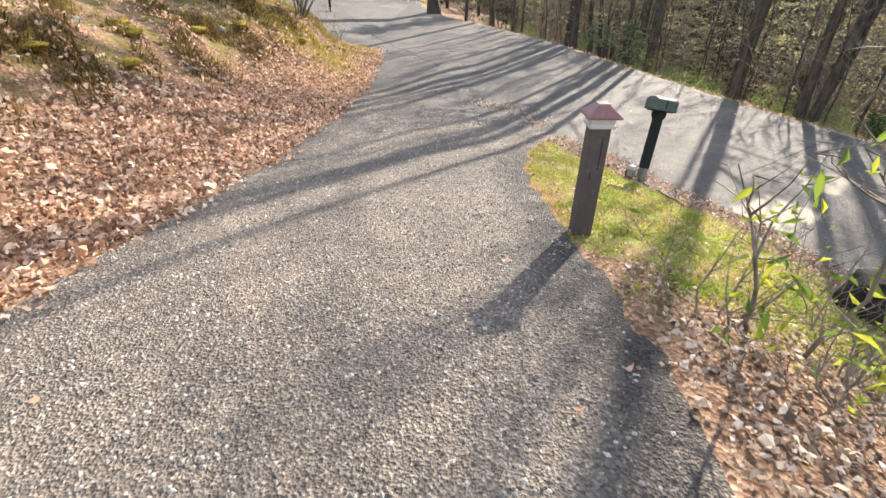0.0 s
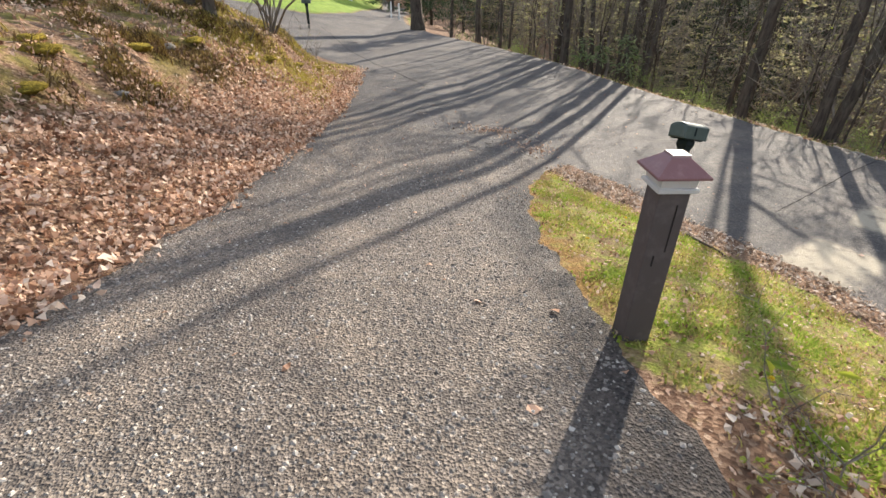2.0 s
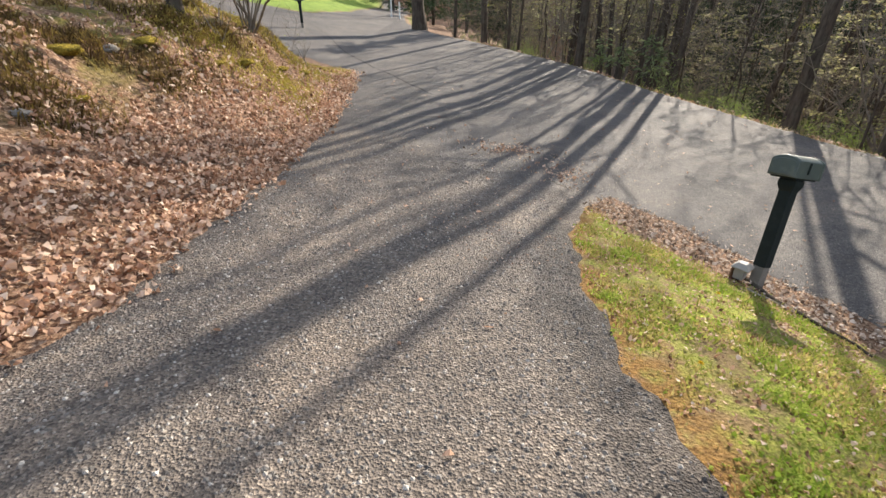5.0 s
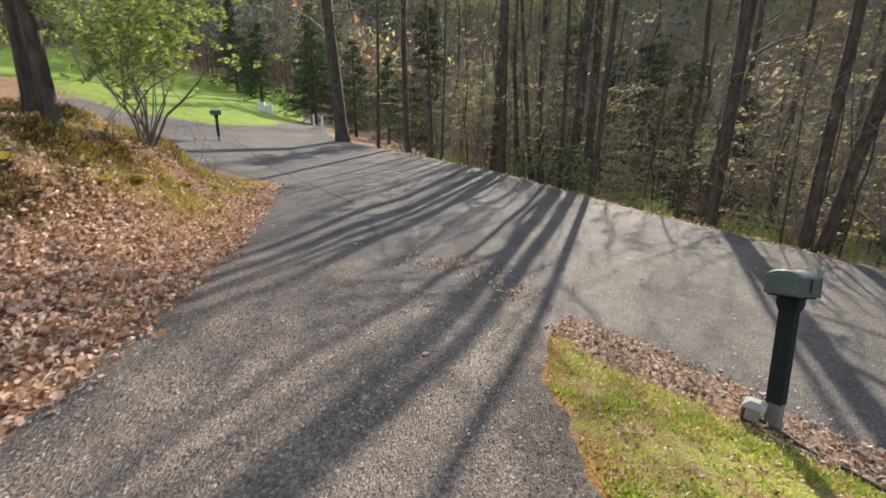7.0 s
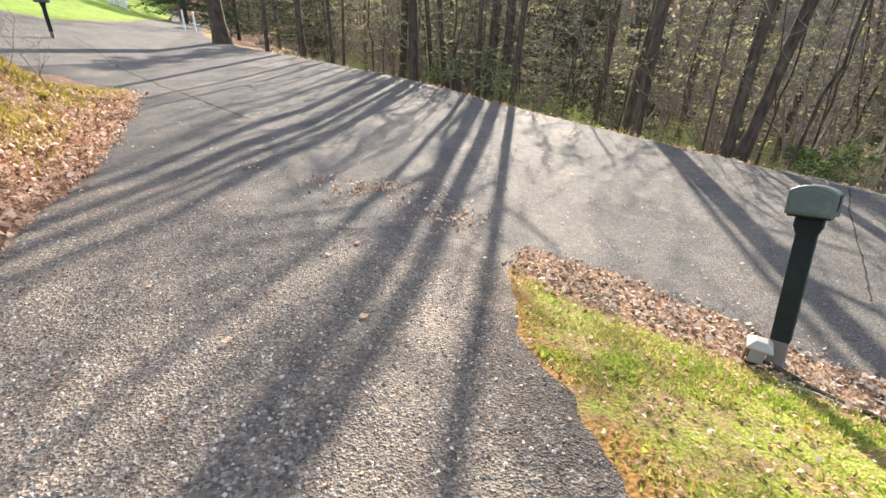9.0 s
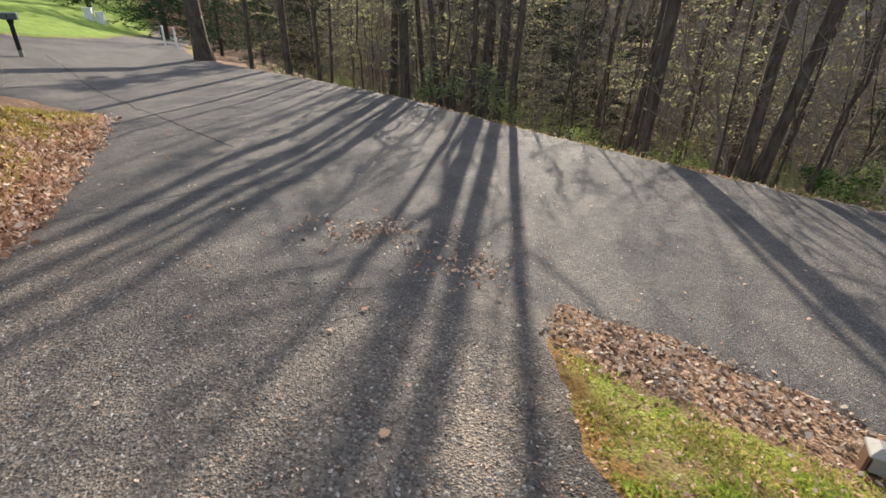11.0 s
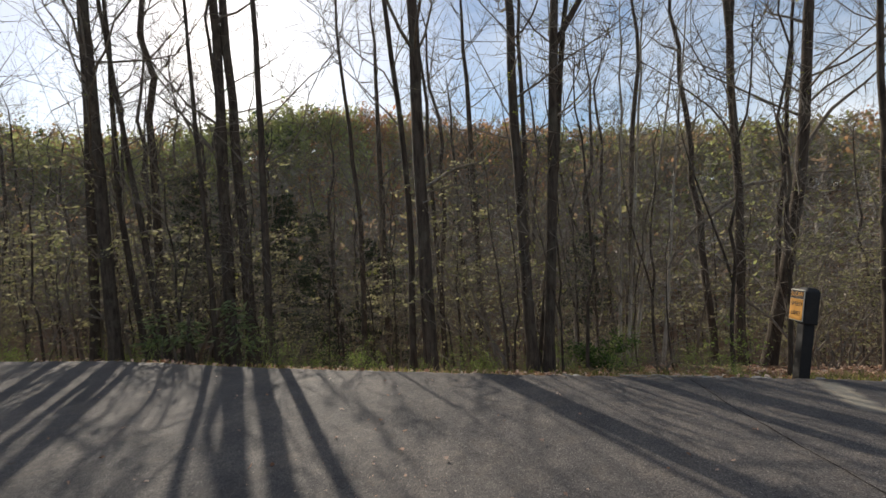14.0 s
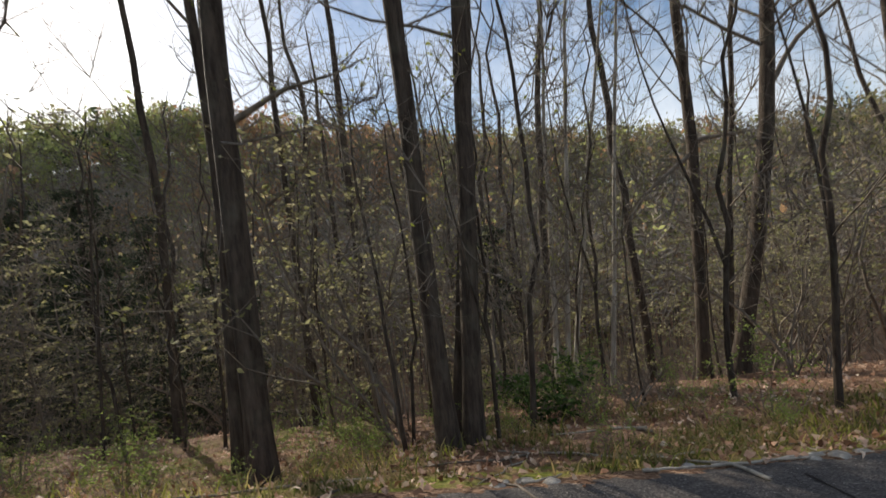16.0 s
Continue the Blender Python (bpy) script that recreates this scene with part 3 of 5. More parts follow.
def far_woods():
    """Bare and budding woods on the hills around, too many to count."""
    r = np.random.default_rng(9)
    n = 9000
    az, dist = r.uniform(-1.5, 2.2, n), np.where(r.random(n) < 0.68, 36 + 112 * r.random(n) ** 0.8, r.uniform(100, 150, n))
    x, y = dist * np.sin(az), 10 + dist * np.cos(az)
    keep = (far_out(x, y) > 26) | (y > 64)
    x, y, dist = x[keep], y[keep], dist[keep]
    n = len(x)
    z = land(x, y)
    tall = r.uniform(8, 15, n)
    foot = np.stack([x, y, z - 0.5], -1)
    head = foot + np.stack([r.normal(0, 0.5, n), r.normal(0, 0.5, n), tall], -1)
    ob = thing("woods", "bare and budding spring woods on the far hillside", "woods", kind="stuff")

    def slivers(name, a, b, w, material):
        """Thin three-sided spikes from a to b."""
        m = len(a)
        d = (b - a) / np.linalg.norm(b - a, axis=1)[:, None]
        u = np.cross(d, r.normal(0, 1, (m, 3)))
        u *= w[:, None] / np.linalg.norm(u, axis=1)[:, None]
        t = np.cross(d, u)
        v = np.stack([a + u, a - 0.5 * u + 0.87 * t, a - 0.5 * u - 0.87 * t, b], 1).reshape(-1, 3)
        i = np.arange(m)[:, None] * 4
        f = np.concatenate([i + np.array([q]) for q in ([0, 1, 3], [1, 2, 3], [2, 0, 3])])
        me = bpy.data.meshes.new(name)
        me.from_pydata(v.tolist(), [], f.tolist())
        me.materials.append(material)
        o = new(name, me)
        o.parent = ob

    slivers("stem", foot, foot + (head - foot) * 0.75, r.uniform(0.03, 0.1, n), BARK)
    per = 40
    k = np.repeat(np.arange(n), per)
    s = r.uniform(0.25, 0.98, len(k))[:, None]
    a = foot[k] + (head - foot)[k] * s
    e = r.normal(0, 1, (len(k), 3))
    e[:, 2] = np.abs(e[:, 2]) * 0.8
    e *= (r.uniform(0.9, 2.4, len(k)) * (1.25 - 0.7 * s[:, 0]))[:, None]
    u = np.cross(e, r.normal(0, 1, (len(k), 3)))
    u *= 0.05 / np.linalg.norm(u, axis=1)[:, None]
    me = bpy.data.meshes.new("twig")
    me.from_pydata(np.stack([a + u, a - u, a + e], 1).reshape(-1, 3).tolist(), [], np.arange(len(k) * 3).reshape(-1, 3).tolist())
    me.materials.append(HAZED_TWIG)
    new("twig", me).parent = ob
    leafy = r.random(n) < np.clip(0.42 + 0.3 * wave(x, y, 0.11, 1.0) + 0.4 * (dist > 105), 0, 1)
    k2 = np.repeat(np.where(leafy[k])[0], 2)
    p = a[k2] + e[k2] * r.uniform(0.4, 1.1, (len(k2), 1)) + r.normal(0, 0.4, (len(k2), 3))
    q = r.normal(0, 1, (len(k2), 3)) * (r.uniform(0.6, 1.4, len(k2)) * np.interp(dist[k[k2]], (36, 150), (0.1, 0.26)))[:, None]
    o = np.cross(q, r.normal(0, 1, (len(k2), 3)))
    o *= 0.5 * np.linalg.norm(q, axis=1)[:, None] / np.linalg.norm(o, axis=1)[:, None]
    v = np.stack([p - q, p + o, p + q, p - o], 1).reshape(-1, 3)
    me = bpy.data.meshes.new("foliage")
    me.from_pydata(v.tolist(), [], (np.arange(len(k2))[:, None] * 4 + np.array([[0, 1, 2, 3]])).tolist())
    me.materials.append(HILL_LEAF)
    patch = np.clip(0.5 + 0.55 * wave(x, y, 0.09, 3.0) + r.normal(0, 0.2, n), 0, 1)
    deg = np.degrees(np.arctan2(x, y - 10))
    patch = np.clip(patch - 0.4 * step(12, -10, deg), 0, 1)
    patch = np.where((np.abs(deg - 53) < 13) & (dist > 60) & (r.random(n) < 0.5), r.normal(0.6, 0.05, n), patch)
    patch = np.where((np.abs(deg - 30) < 13) & (dist > 100) & (r.random(n) < 0.6), r.normal(0.9, 0.08, n), patch)
    patch = np.where((deg > 72) & (r.random(n) < 0.6), r.normal(0.33, 0.08, n), np.clip(patch, 0, 1))
    hue = np.repeat(patch[k[k2]], 4)
    at = me.attributes.new("tree", "FLOAT", "POINT")
    at.data.foreach_set("value", hue.astype(np.float32))
    f = new("foliage", me)
    f.parent = ob


# grey twig bark, lightened so that its colour carries the distant haze
HAZED_TWIG = bark_material("hazed_twig", (0.2, 0.17, 0.135), (0.46, 0.4, 0.33))
k = Mat("hill_leaf", 0.8, spec=0.1)
tone = k.ramp(k.attribute("tree"), (0.0, (0.05, 0.075, 0.04)), (0.14, (0.09, 0.12, 0.055)), (0.3, (0.3, 0.3, 0.12)), (0.45, (0.3, 0.23, 0.15)), (0.6, (0.52, 0.28, 0.15)), (0.72, (0.34, 0.33, 0.15)), (1.0, (0.46, 0.5, 0.18)))
HILL_LEAF = k.colour(tone).leafy(0.62, tone).m
far_woods()


# ---- scatter ----
def slope_normals(x, y):
    e = 0.05
    gx = (land(x + e, y) - land(x - e, y)) / (2 * e)
    gy = (land(x, y + e) - land(x, y - e)) / (2 * e)
    n = np.stack([-gx, -gy, np.ones_like(gx)], -1)
    return n / np.linalg.norm(n, axis=1)[:, None]


def strewn(name, x, y, size, material, label, category, lift=0.015, loose=0.6, width=0.62, curl=0.45, rng=None, surface=None):
    """Flat dry leaves lying on the ground, one mesh."""
    n = len(x)
    z = (surface or land)(x, y) + lift * rng.random(n)
    p = np.stack([x, y, z], -1)
    nrm = slope_normals(x, y) + rng.normal(0, loose, (n, 3))
    nrm /= np.linalg.norm(nrm, axis=1)[:, None]
    a = np.cross(nrm, rng.normal(0, 1, (n, 3)))
    a /= np.linalg.norm(a, axis=1)[:, None]
    b = np.cross(nrm, a)
    s = size[:, None]
    up = nrm * s * rng.uniform(-curl, curl, (n, 1))
    tip = nrm * s * rng.uniform(-curl, curl, (n, 1))
    w = width * rng.uniform(0.5, 1.35, (n, 1))
    v = np.stack([p - a * s / 2, p - a * s * rng.uniform(0.0, 0.25, (n, 1)) + b * s * w * rng.uniform(0.3, 0.65, (n, 1)) + up, p + a * s * rng.uniform(0.1, 0.38, (n, 1)) + b * s * w * rng.uniform(0.12, 0.5, (n, 1)) + up * 0.4, p + a * s / 2 + tip, p + a * s * 0.25 - b * s * w * 0.4 + up * 0.6, p - a * s * 0.15 - b * s * w / 2 + up], 1).reshape(-1, 3)
    i = np.arange(n)[:, None] * 6
    f = np.concatenate([i + np.array([[0, 1, 5]]), i + np.array([[1, 2, 5]]), i + np.array([[2, 4, 5]]), i + np.array([[2, 3, 4]])])
    me = bpy.data.meshes.new(name)
    me.from_pydata(v.tolist(), [], f.tolist())
    me.materials.append(material)
    return tagged(new(name, me), label, category, kind="stuff")


rng = np.random.default_rng(3)


def pick(n, x0, x1, y0, y1, keep):
    """Random places in a rectangle, kept by a chance from 0 to 1."""
    x, y = rng.uniform(x0, x1, n), rng.uniform(y0, y1, n)
    k = rng.random(n) < keep(x, y)
    return x[k], y[k]


def bank_keep(x, y):
    d = left_out(x, y)
    low = step(-0.25, 0.15, d + 0.12 * wave(x, y, 3.0)) * step(2.3 + 0.5 * wave(y, y, 1.3), 1.1, d)
    high = 0.3 * step(1.0, 1.8, d) * np.clip(0.35 + 0.9 * wave(x, y, 2.1, 4.0), 0, 1)
    return np.clip(low * (1 - 0.75 * step(10.5, 12.5, y) * step(0.5, 0.9, d)) + high, 0, 1) * step(18.2, 16.0, y)


bx, by = pick(88000, -8.5, -2.2, -0.5, 18, bank_keep)
strewn("leaf_litter", bx, by, 0.03 + 0.065 * rng.random(len(bx)) ** 1.3, DEAD, "dry tan and brown fallen leaves covering the bank", "fallen leaves", rng=rng, lift=0.085, loose=0.75, curl=0.6)


def seam_keep(x, y):
    near = np.interp(y, NEAR_Y, NEAR_X)
    gap = near - x
    seam = step(-0.25, 0.0, gap) * step(0.15, -0.25, gap - np.interp(y, LITTER_Y, LITTER_W) + 0.15 * wave(x, y, 4.0)) * step(1.5, 3.0, y)
    tip = 0.16 * step(0.5, 0.1, np.abs((x - 1.1) * 0.62 + (y - 9.75) * 0.78)) * step(1.2, 0.5, np.abs(x - 0.9)) * step(-0.1, 0.5, wave(x, y, 2.2, 1.5))
    shade = step(3.4, 2.0, y + 0.35 * (x - 1)) * step(0.95, 1.25, x) * step(-0.1, 0.2, gap)
    seam = seam * step(0.12, -0.08, road_in(x, y))
    return np.clip(seam + tip + shade, 0, 1) * 0.9


sx, sy = pick(56000, -0.6, 5.2, -1.0, 10.9, seam_keep)
strewn("leaf_litter", sx, sy, rng.uniform(0.022, 0.07, len(sx)), DEAD_PALE, "dry brown leaves gathered along the road edge", "fallen leaves", rng=rng, lift=0.03, surface=lambda x, y: np.maximum(land(x, y), road_height(x, y)))


def verge_keep(x, y):
    o = far_out(x, y)
    return step(-0.2, 0.3, o) * step(6.5, 3.0, o) * (0.45 + 0.35 * wave(x, y, 1.9, 2.0))


vx, vy = pick(52000, -2, 17, 5, 26, verge_keep)
strewn("leaf_litter", vx, vy, rng.uniform(0.05, 0.11, len(vx)), DEAD, "brown leaf litter on the wooded verge", "fallen leaves", rng=rng, lift=0.06, surface=lambda x, y: np.maximum(land(x, y), road_height(x, y)))
lx, ly = pick(260, -2.4, 6, 1, 17, lambda x, y: (road_in(x, y) > 0.1) * 1.0)
strewn("fallen_leaves", lx, ly, rng.uniform(0.03, 0.08, len(lx)), DEAD, "single dry leaves blown across the asphalt", "fallen leaves", rng=rng, lift=0.02, loose=0.2, surface=lambda x, y: road_height(x, y) + 0.004)


wisps = [(0.62, 10.85, 0.22, 0.16, 150), (0.3, 11.05, 0.4, 0.22, 80), (1.3, 9.75, 0.2, 0.2, 150), (0.9, 10.35, 0.45, 0.35, 90), (-0.85, 11.5, 0.07, 0.07, 8)]
wx, wy = (np.concatenate([rng.normal(w[k], w[2 + k], w[4]) for w in wisps]) for k in (0, 1))
strewn("leaf_wisps", wx, wy, rng.uniform(0.015, 0.07, len(wx)), DEAD, "wisps of pale dry leaves blown together on the asphalt", "fallen leaves", rng=rng, lift=0.015, loose=0.5, surface=lambda x, y: road_height(x, y) + 0.004)


def blades(name, x, y, tall, lean, label, material):
    n = len(x)
    p = np.stack([x, y, land(x, y) - 0.004], -1)
    a = rng.normal(0, 1, (n, 3)) * np.array([1, 1, 0])
    a /= np.linalg.norm(a, axis=1)[:, None]
    side = np.cross(a, [0, 0, 1.0])
    h = (tall * rng.uniform(0.5, 1.4, n))[:, None]
    w = 0.0045 + h * 0.03
    mid = p + a * h * lean * 0.35 + np.array([0, 0, 1]) * h * 0.6
    top = p + a * h * lean + np.array([0, 0, 1]) * h * 0.85
    v = np.stack([p - side * w, p + side * w, mid + side * w * 0.7, mid - side * w * 0.7, top], 1).reshape(-1, 3)
    i = np.arange(n)[:, None] * 5
    f = np.concatenate([i + np.array([[0, 1, 2]]), i + np.array([[0, 2, 3]]), i + np.array([[3, 2, 4]])])
    me = bpy.data.meshes.new(name)
    me.from_pydata(v.tolist(), [], f.tolist())
    me.materials.append(material)
    return tagged(new(name, me), label, "grass", kind="stuff")


def lawn_keep(x, y):
    near = np.interp(y, NEAR_Y, NEAR_X)
    g = step(-0.05, 0.25, x - np.interp(y, RIGHT_Y, RIGHT_X)) * step(-0.15, 0.2, near - x - np.interp(y, LITTER_Y, LITTER_W)) * step(2.0, 3.2, y + 0.4 * (x - 1))
    return g * np.clip(0.4 + 0.8 * wave(x, y, 3.4, 0.7) + 0.7 * wave(x, y, 8.3, 1.9), 0.04, 1)


qx, qy = pick(105000, 0.5, 4.0, 1.8, 9.2, lawn_keep)
blades("grass", qx, qy, rng.uniform(0.018, 0.045, len(qx)), 0.8, "short sunlit spring grass with moss and dead blades", BLADE)
cx, cy = pick(60, 0.9, 3.4, 2.6, 8.4, lawn_keep)
pickc = rng.integers(0, len(cx), 5200)
qx, qy = cx[pickc] + rng.normal(0, 0.085, 5200), cy[pickc] + rng.normal(0, 0.085, 5200)
inside = lawn_keep(qx, qy) > 0.05
FRESH = leaf_material("fresh_blade", (0.18, 0.26, 0.035), (0.32, 0.42, 0.06), (0.48, 0.52, 0.12), share=0.55)
blades("grass_clumps", qx[inside], qy[inside], rng.uniform(0.025, 0.055, inside.sum()), 0.9, "brighter fresh green clumps in the grass strip", FRESH)
qx, qy = pick(16000, 0.7, 3.8, 2.4, 8.8, lambda x, y: (lawn_keep(x, y) > 0.03) * np.clip(0.3 + 1.0 * wave(x, y, 5.2, 2.2), 0, 1))
strewn("clover", qx, qy, rng.uniform(0.012, 0.03, len(qx)), FRESH, "small round clover and moss leaves in the grass strip", "ground cover", rng=rng, lift=0.03, loose=0.7, width=0.95)
qx, qy = pick(5200, 0.8, 3.6, 2.4, 8.6, lambda x, y: (lawn_keep(x, y) > 0.03) * 1.0)
strewn("leaf_scraps", qx, qy, rng.uniform(0.012, 0.045, len(qx)), DEAD, "small pale scraps of dead leaf in the grass", "fallen leaves", rng=rng, lift=0.03)
qx, qy = pick(5200, -2.4, 3.4, 6.5, 13.0, lambda x, y: (road_in(x, y) > 0.02) * step(13, 10.5, y) * (0.2 + 0.8 * step(-0.2, 0.6, wave(x, y, 1.7, 3.3))))
strewn("road_debris", qx, qy, rng.uniform(0.008, 0.028, len(qx)), DEAD, "tan crumbs of leaf and bark on the asphalt", "debris", rng=rng, lift=0.006, loose=0.3, surface=lambda x, y: road_height(x, y) + 0.003)
qx, qy = pick(90000, -3, 16, 5, 28, lambda x, y: step(0.1, 0.35, far_out(x, y)) * step(3.4, 1.2, far_out(x, y)) * np.clip(0.25 + 0.8 * wave(x, y, 1.4, 5.0), 0, 1))
blades("verge_grass", qx, qy, rng.uniform(0.06, 0.16, len(qx)), 0.9, "loose tufts of grass and weeds along the verge", BLADE)
WEED = leaf_material("verge_weed", (0.09, 0.11, 0.025), (0.19, 0.2, 0.06), (0.34, 0.28, 0.12), (0.42, 0.3, 0.17))
qx, qy = pick(70000, 6.0, 14.5, 7, 15, lambda x, y: step(0.12, 0.4, far_out(x, y)) * step(4.0, 2.0, far_out(x, y)) * np.clip(0.25 + 1.1 * wave(x, y, 2.3, 6.0), 0, 1))
blades("verge_weeds", qx, qy, 0.03 + 0.12 * rng.random(len(qx)) ** 2, 1.1, "low green weeds and dead grass on the verge", WEED)
qx, qy = pick(80000, -6.5, -2.6, 10, 18.4, lambda x, y: step(0.25 - 0.2 * step(14, 16, y), 0.8, left_out(x, y)) * step(10, 13, y) * step(3.6, 2.2, left_out(x, y)) * np.clip(0.5 + 0.8 * wave(x, y, 2.0, 5.0), 0, 1))
BLADE_DRY = leaf_material("dry_blade", (0.26, 0.21, 0.045), (0.44, 0.36, 0.08), (0.54, 0.46, 0.16), share=0.5)
BLADE_BROWN = leaf_material("brown_blade", (0.05, 0.032, 0.016), (0.15, 0.095, 0.04), (0.3, 0.22, 0.06))
blades("bank_grass", qx, qy, rng.uniform(0.05, 0.12, len(qx)), 1.0, "yellowed grass tufts on the tip of the bank", BLADE_DRY)
qx, qy = pick(100000, -8.5, -3.4, 3, 16, lambda x, y: step(1.3, 2.0, left_out(x, y)) * np.clip(1.6 * wave(x, y, 2.4, 2.5) + 0.1, 0, 1))
blades("bank_tussocks", qx, qy, rng.uniform(0.05, 0.15, len(qx)), 1.2, "brown and ochre dead grass tussocks on the bank", BLADE_BROWN)


def chips(n, x0, x1, y0, y1, keep):
    """Loose stone chips lying on the coarse drive."""
    x, y = pick(n, x0, x1, y0, y1, keep)
    n = len(x)
    z = road_height(x, y)
    s = (0.005 + 0.012 * rng.random((n, 1, 1)) ** 2.0) * rng.uniform(0.7, 1.2, (n, 1, 3))
    octa = np.array([[1, 0, 0], [0, 1, 0], [-1, 0, 0], [0, -1, 0], [0, 0, 0.7], [0, 0, -0.6]], float)
    ang = rng.uniform(0, 6.28, n)
    c, sn = np.cos(ang), np.sin(ang)
    v = octa[None] * s
    v = np.stack([v[..., 0] * c[:, None] - v[..., 1] * sn[:, None], v[..., 0] * sn[:, None] + v[..., 1] * c[:, None], v[..., 2]], -1) + np.stack([x, y, z], -1)[:, None, :]
    i = np.arange(n)[:, None] * 6
    f = np.concatenate([i + np.array([q]) for q in ([0, 1, 4], [1, 2, 4], [2, 3, 4], [3, 0, 4])])
    me = bpy.data.meshes.new("gravel")
    me.from_pydata(v.reshape(-1, 3).tolist(), [], f.tolist())
    me.materials.append(STONE_CHIP)
    tagged(new("gravel", me), "loose grey and tan stone chips on the drive", "gravel", kind="stuff")


k = Mat("stone_chip", 0.6, spec=0.5)
STONE_CHIP = k.colour(k.ramp(k.island(), (0.0, (0.06, 0.052, 0.045)), (0.5, (0.17, 0.148, 0.125)), (0.85, (0.33, 0.29, 0.245)), (1.0, (0.55, 0.5, 0.43)))).m
chips(34000, -2.5, 0.9, 0.2, 10.5, lambda x, y: (road_in(x, y) > 0.03) * step(11.0, 8.0, y) * 0.9)

# ---- post with a solar cap beside the drive ----
POST_PAINT = painted("post_paint", (0.085, 0.066, 0.058), (0.13, 0.105, 0.092), 0.75)
COPPER = painted("cap_copper", (0.2, 0.085, 0.08), (0.28, 0.15, 0.14), 0.42, 9.0, 0.5)
MILKY = Mat("cap_lens", 0.25, spec=0.5).colour((0.75, 0.72, 0.66)).leafy(0.35, (0.8, 0.76, 0.68)).m
PANEL = Mat("solar_panel", 0.45, spec=0.3).colour((0.3, 0.2, 0.19)).m


def square(a, z):
    b = a / 2
    return [(-b, -b, z), (b, -b, z), (b, b, z), (-b, b, z)]


def lamp_post():
    ob = thing("lamp_post", "dark brown wooden post with a copper solar cap beside the drive", "post", at=Matrix.Translation(on_land(0.95, 3.42, 0.0)) @ Matrix.Rotation(radians(4), 4, "Z"))
    post = part("post", Shape().loops([square(0.146, -0.25), square(0.146, 0.3), square(0.145, 0.65), square(0.144, 0.905)]), POST_PAINT, ob, smooth=False, bevel=0.006)
    crack = Shape()
    crack.box(0.02, 0.026, -0.0755, -0.072, 0.58, 0.83)
    crack.box(-0.03, -0.022, -0.0755, -0.072, 0.5, 0.56)
    part("crack", crack, CRACK, post, "narrow drying crack in the wood", smooth=False)
    part("collar", Shape().loops([square(0.19, 0.895), square(0.19, 0.915), square(0.178, 0.92)]), MILKY, ob, "off-white plastic collar", smooth=False, bevel=0.003)
    part("lens", Shape().loops([square(0.165, 0.919), square(0.172, 0.97)]), MILKY, ob, "milky plastic lens", smooth=False)
    part("roof", Shape().loops([square(0.244, 0.968), square(0.244, 0.98), square(0.085, 1.048)]), COPPER, ob, "copper-coloured hipped cap", smooth=False, bevel=0.003)
    part("solar_panel", Shape().loops([square(0.086, 1.047), square(0.084, 1.058)]), PANEL, ob, "small pale solar panel", smooth=False)


CRACK = Mat("crack", 1.0).colour((0.02, 0.015, 0.013)).m
lamp_post()

# ---- mailbox ----
GREEN_POST = painted("mailbox_post", (0.008, 0.013, 0.012), (0.016, 0.023, 0.021), 0.7, 8.0, 0.25)
GREEN_BOX = painted("mailbox_shell", (0.06, 0.078, 0.066), (0.1, 0.118, 0.1), 0.5, 7.0, 0.5)
WEATHERED = painted("weathered_wood", (0.16, 0.145, 0.125), (0.26, 0.24, 0.21), 0.9)
PALE_PLASTIC = painted("pale_plastic", (0.3, 0.28, 0.25), (0.2, 0.185, 0.165), 0.6)


def arched(y, half, base, wall, crown, n=9):
    """A ring with a shallow arched top in the plane of y."""
    ring = [(-half, y, base), (half, y, base)]
    for i in range(n):
        a = math.pi * (0.15 + 0.7 * i / (n - 1))
        ring.append((half * math.cos(a) / math.cos(math.pi * 0.15) * 1.0, y, wall + crown * (math.sin(a) - math.sin(math.pi * 0.15)) / (1 - math.sin(math.pi * 0.15))))
    return ring


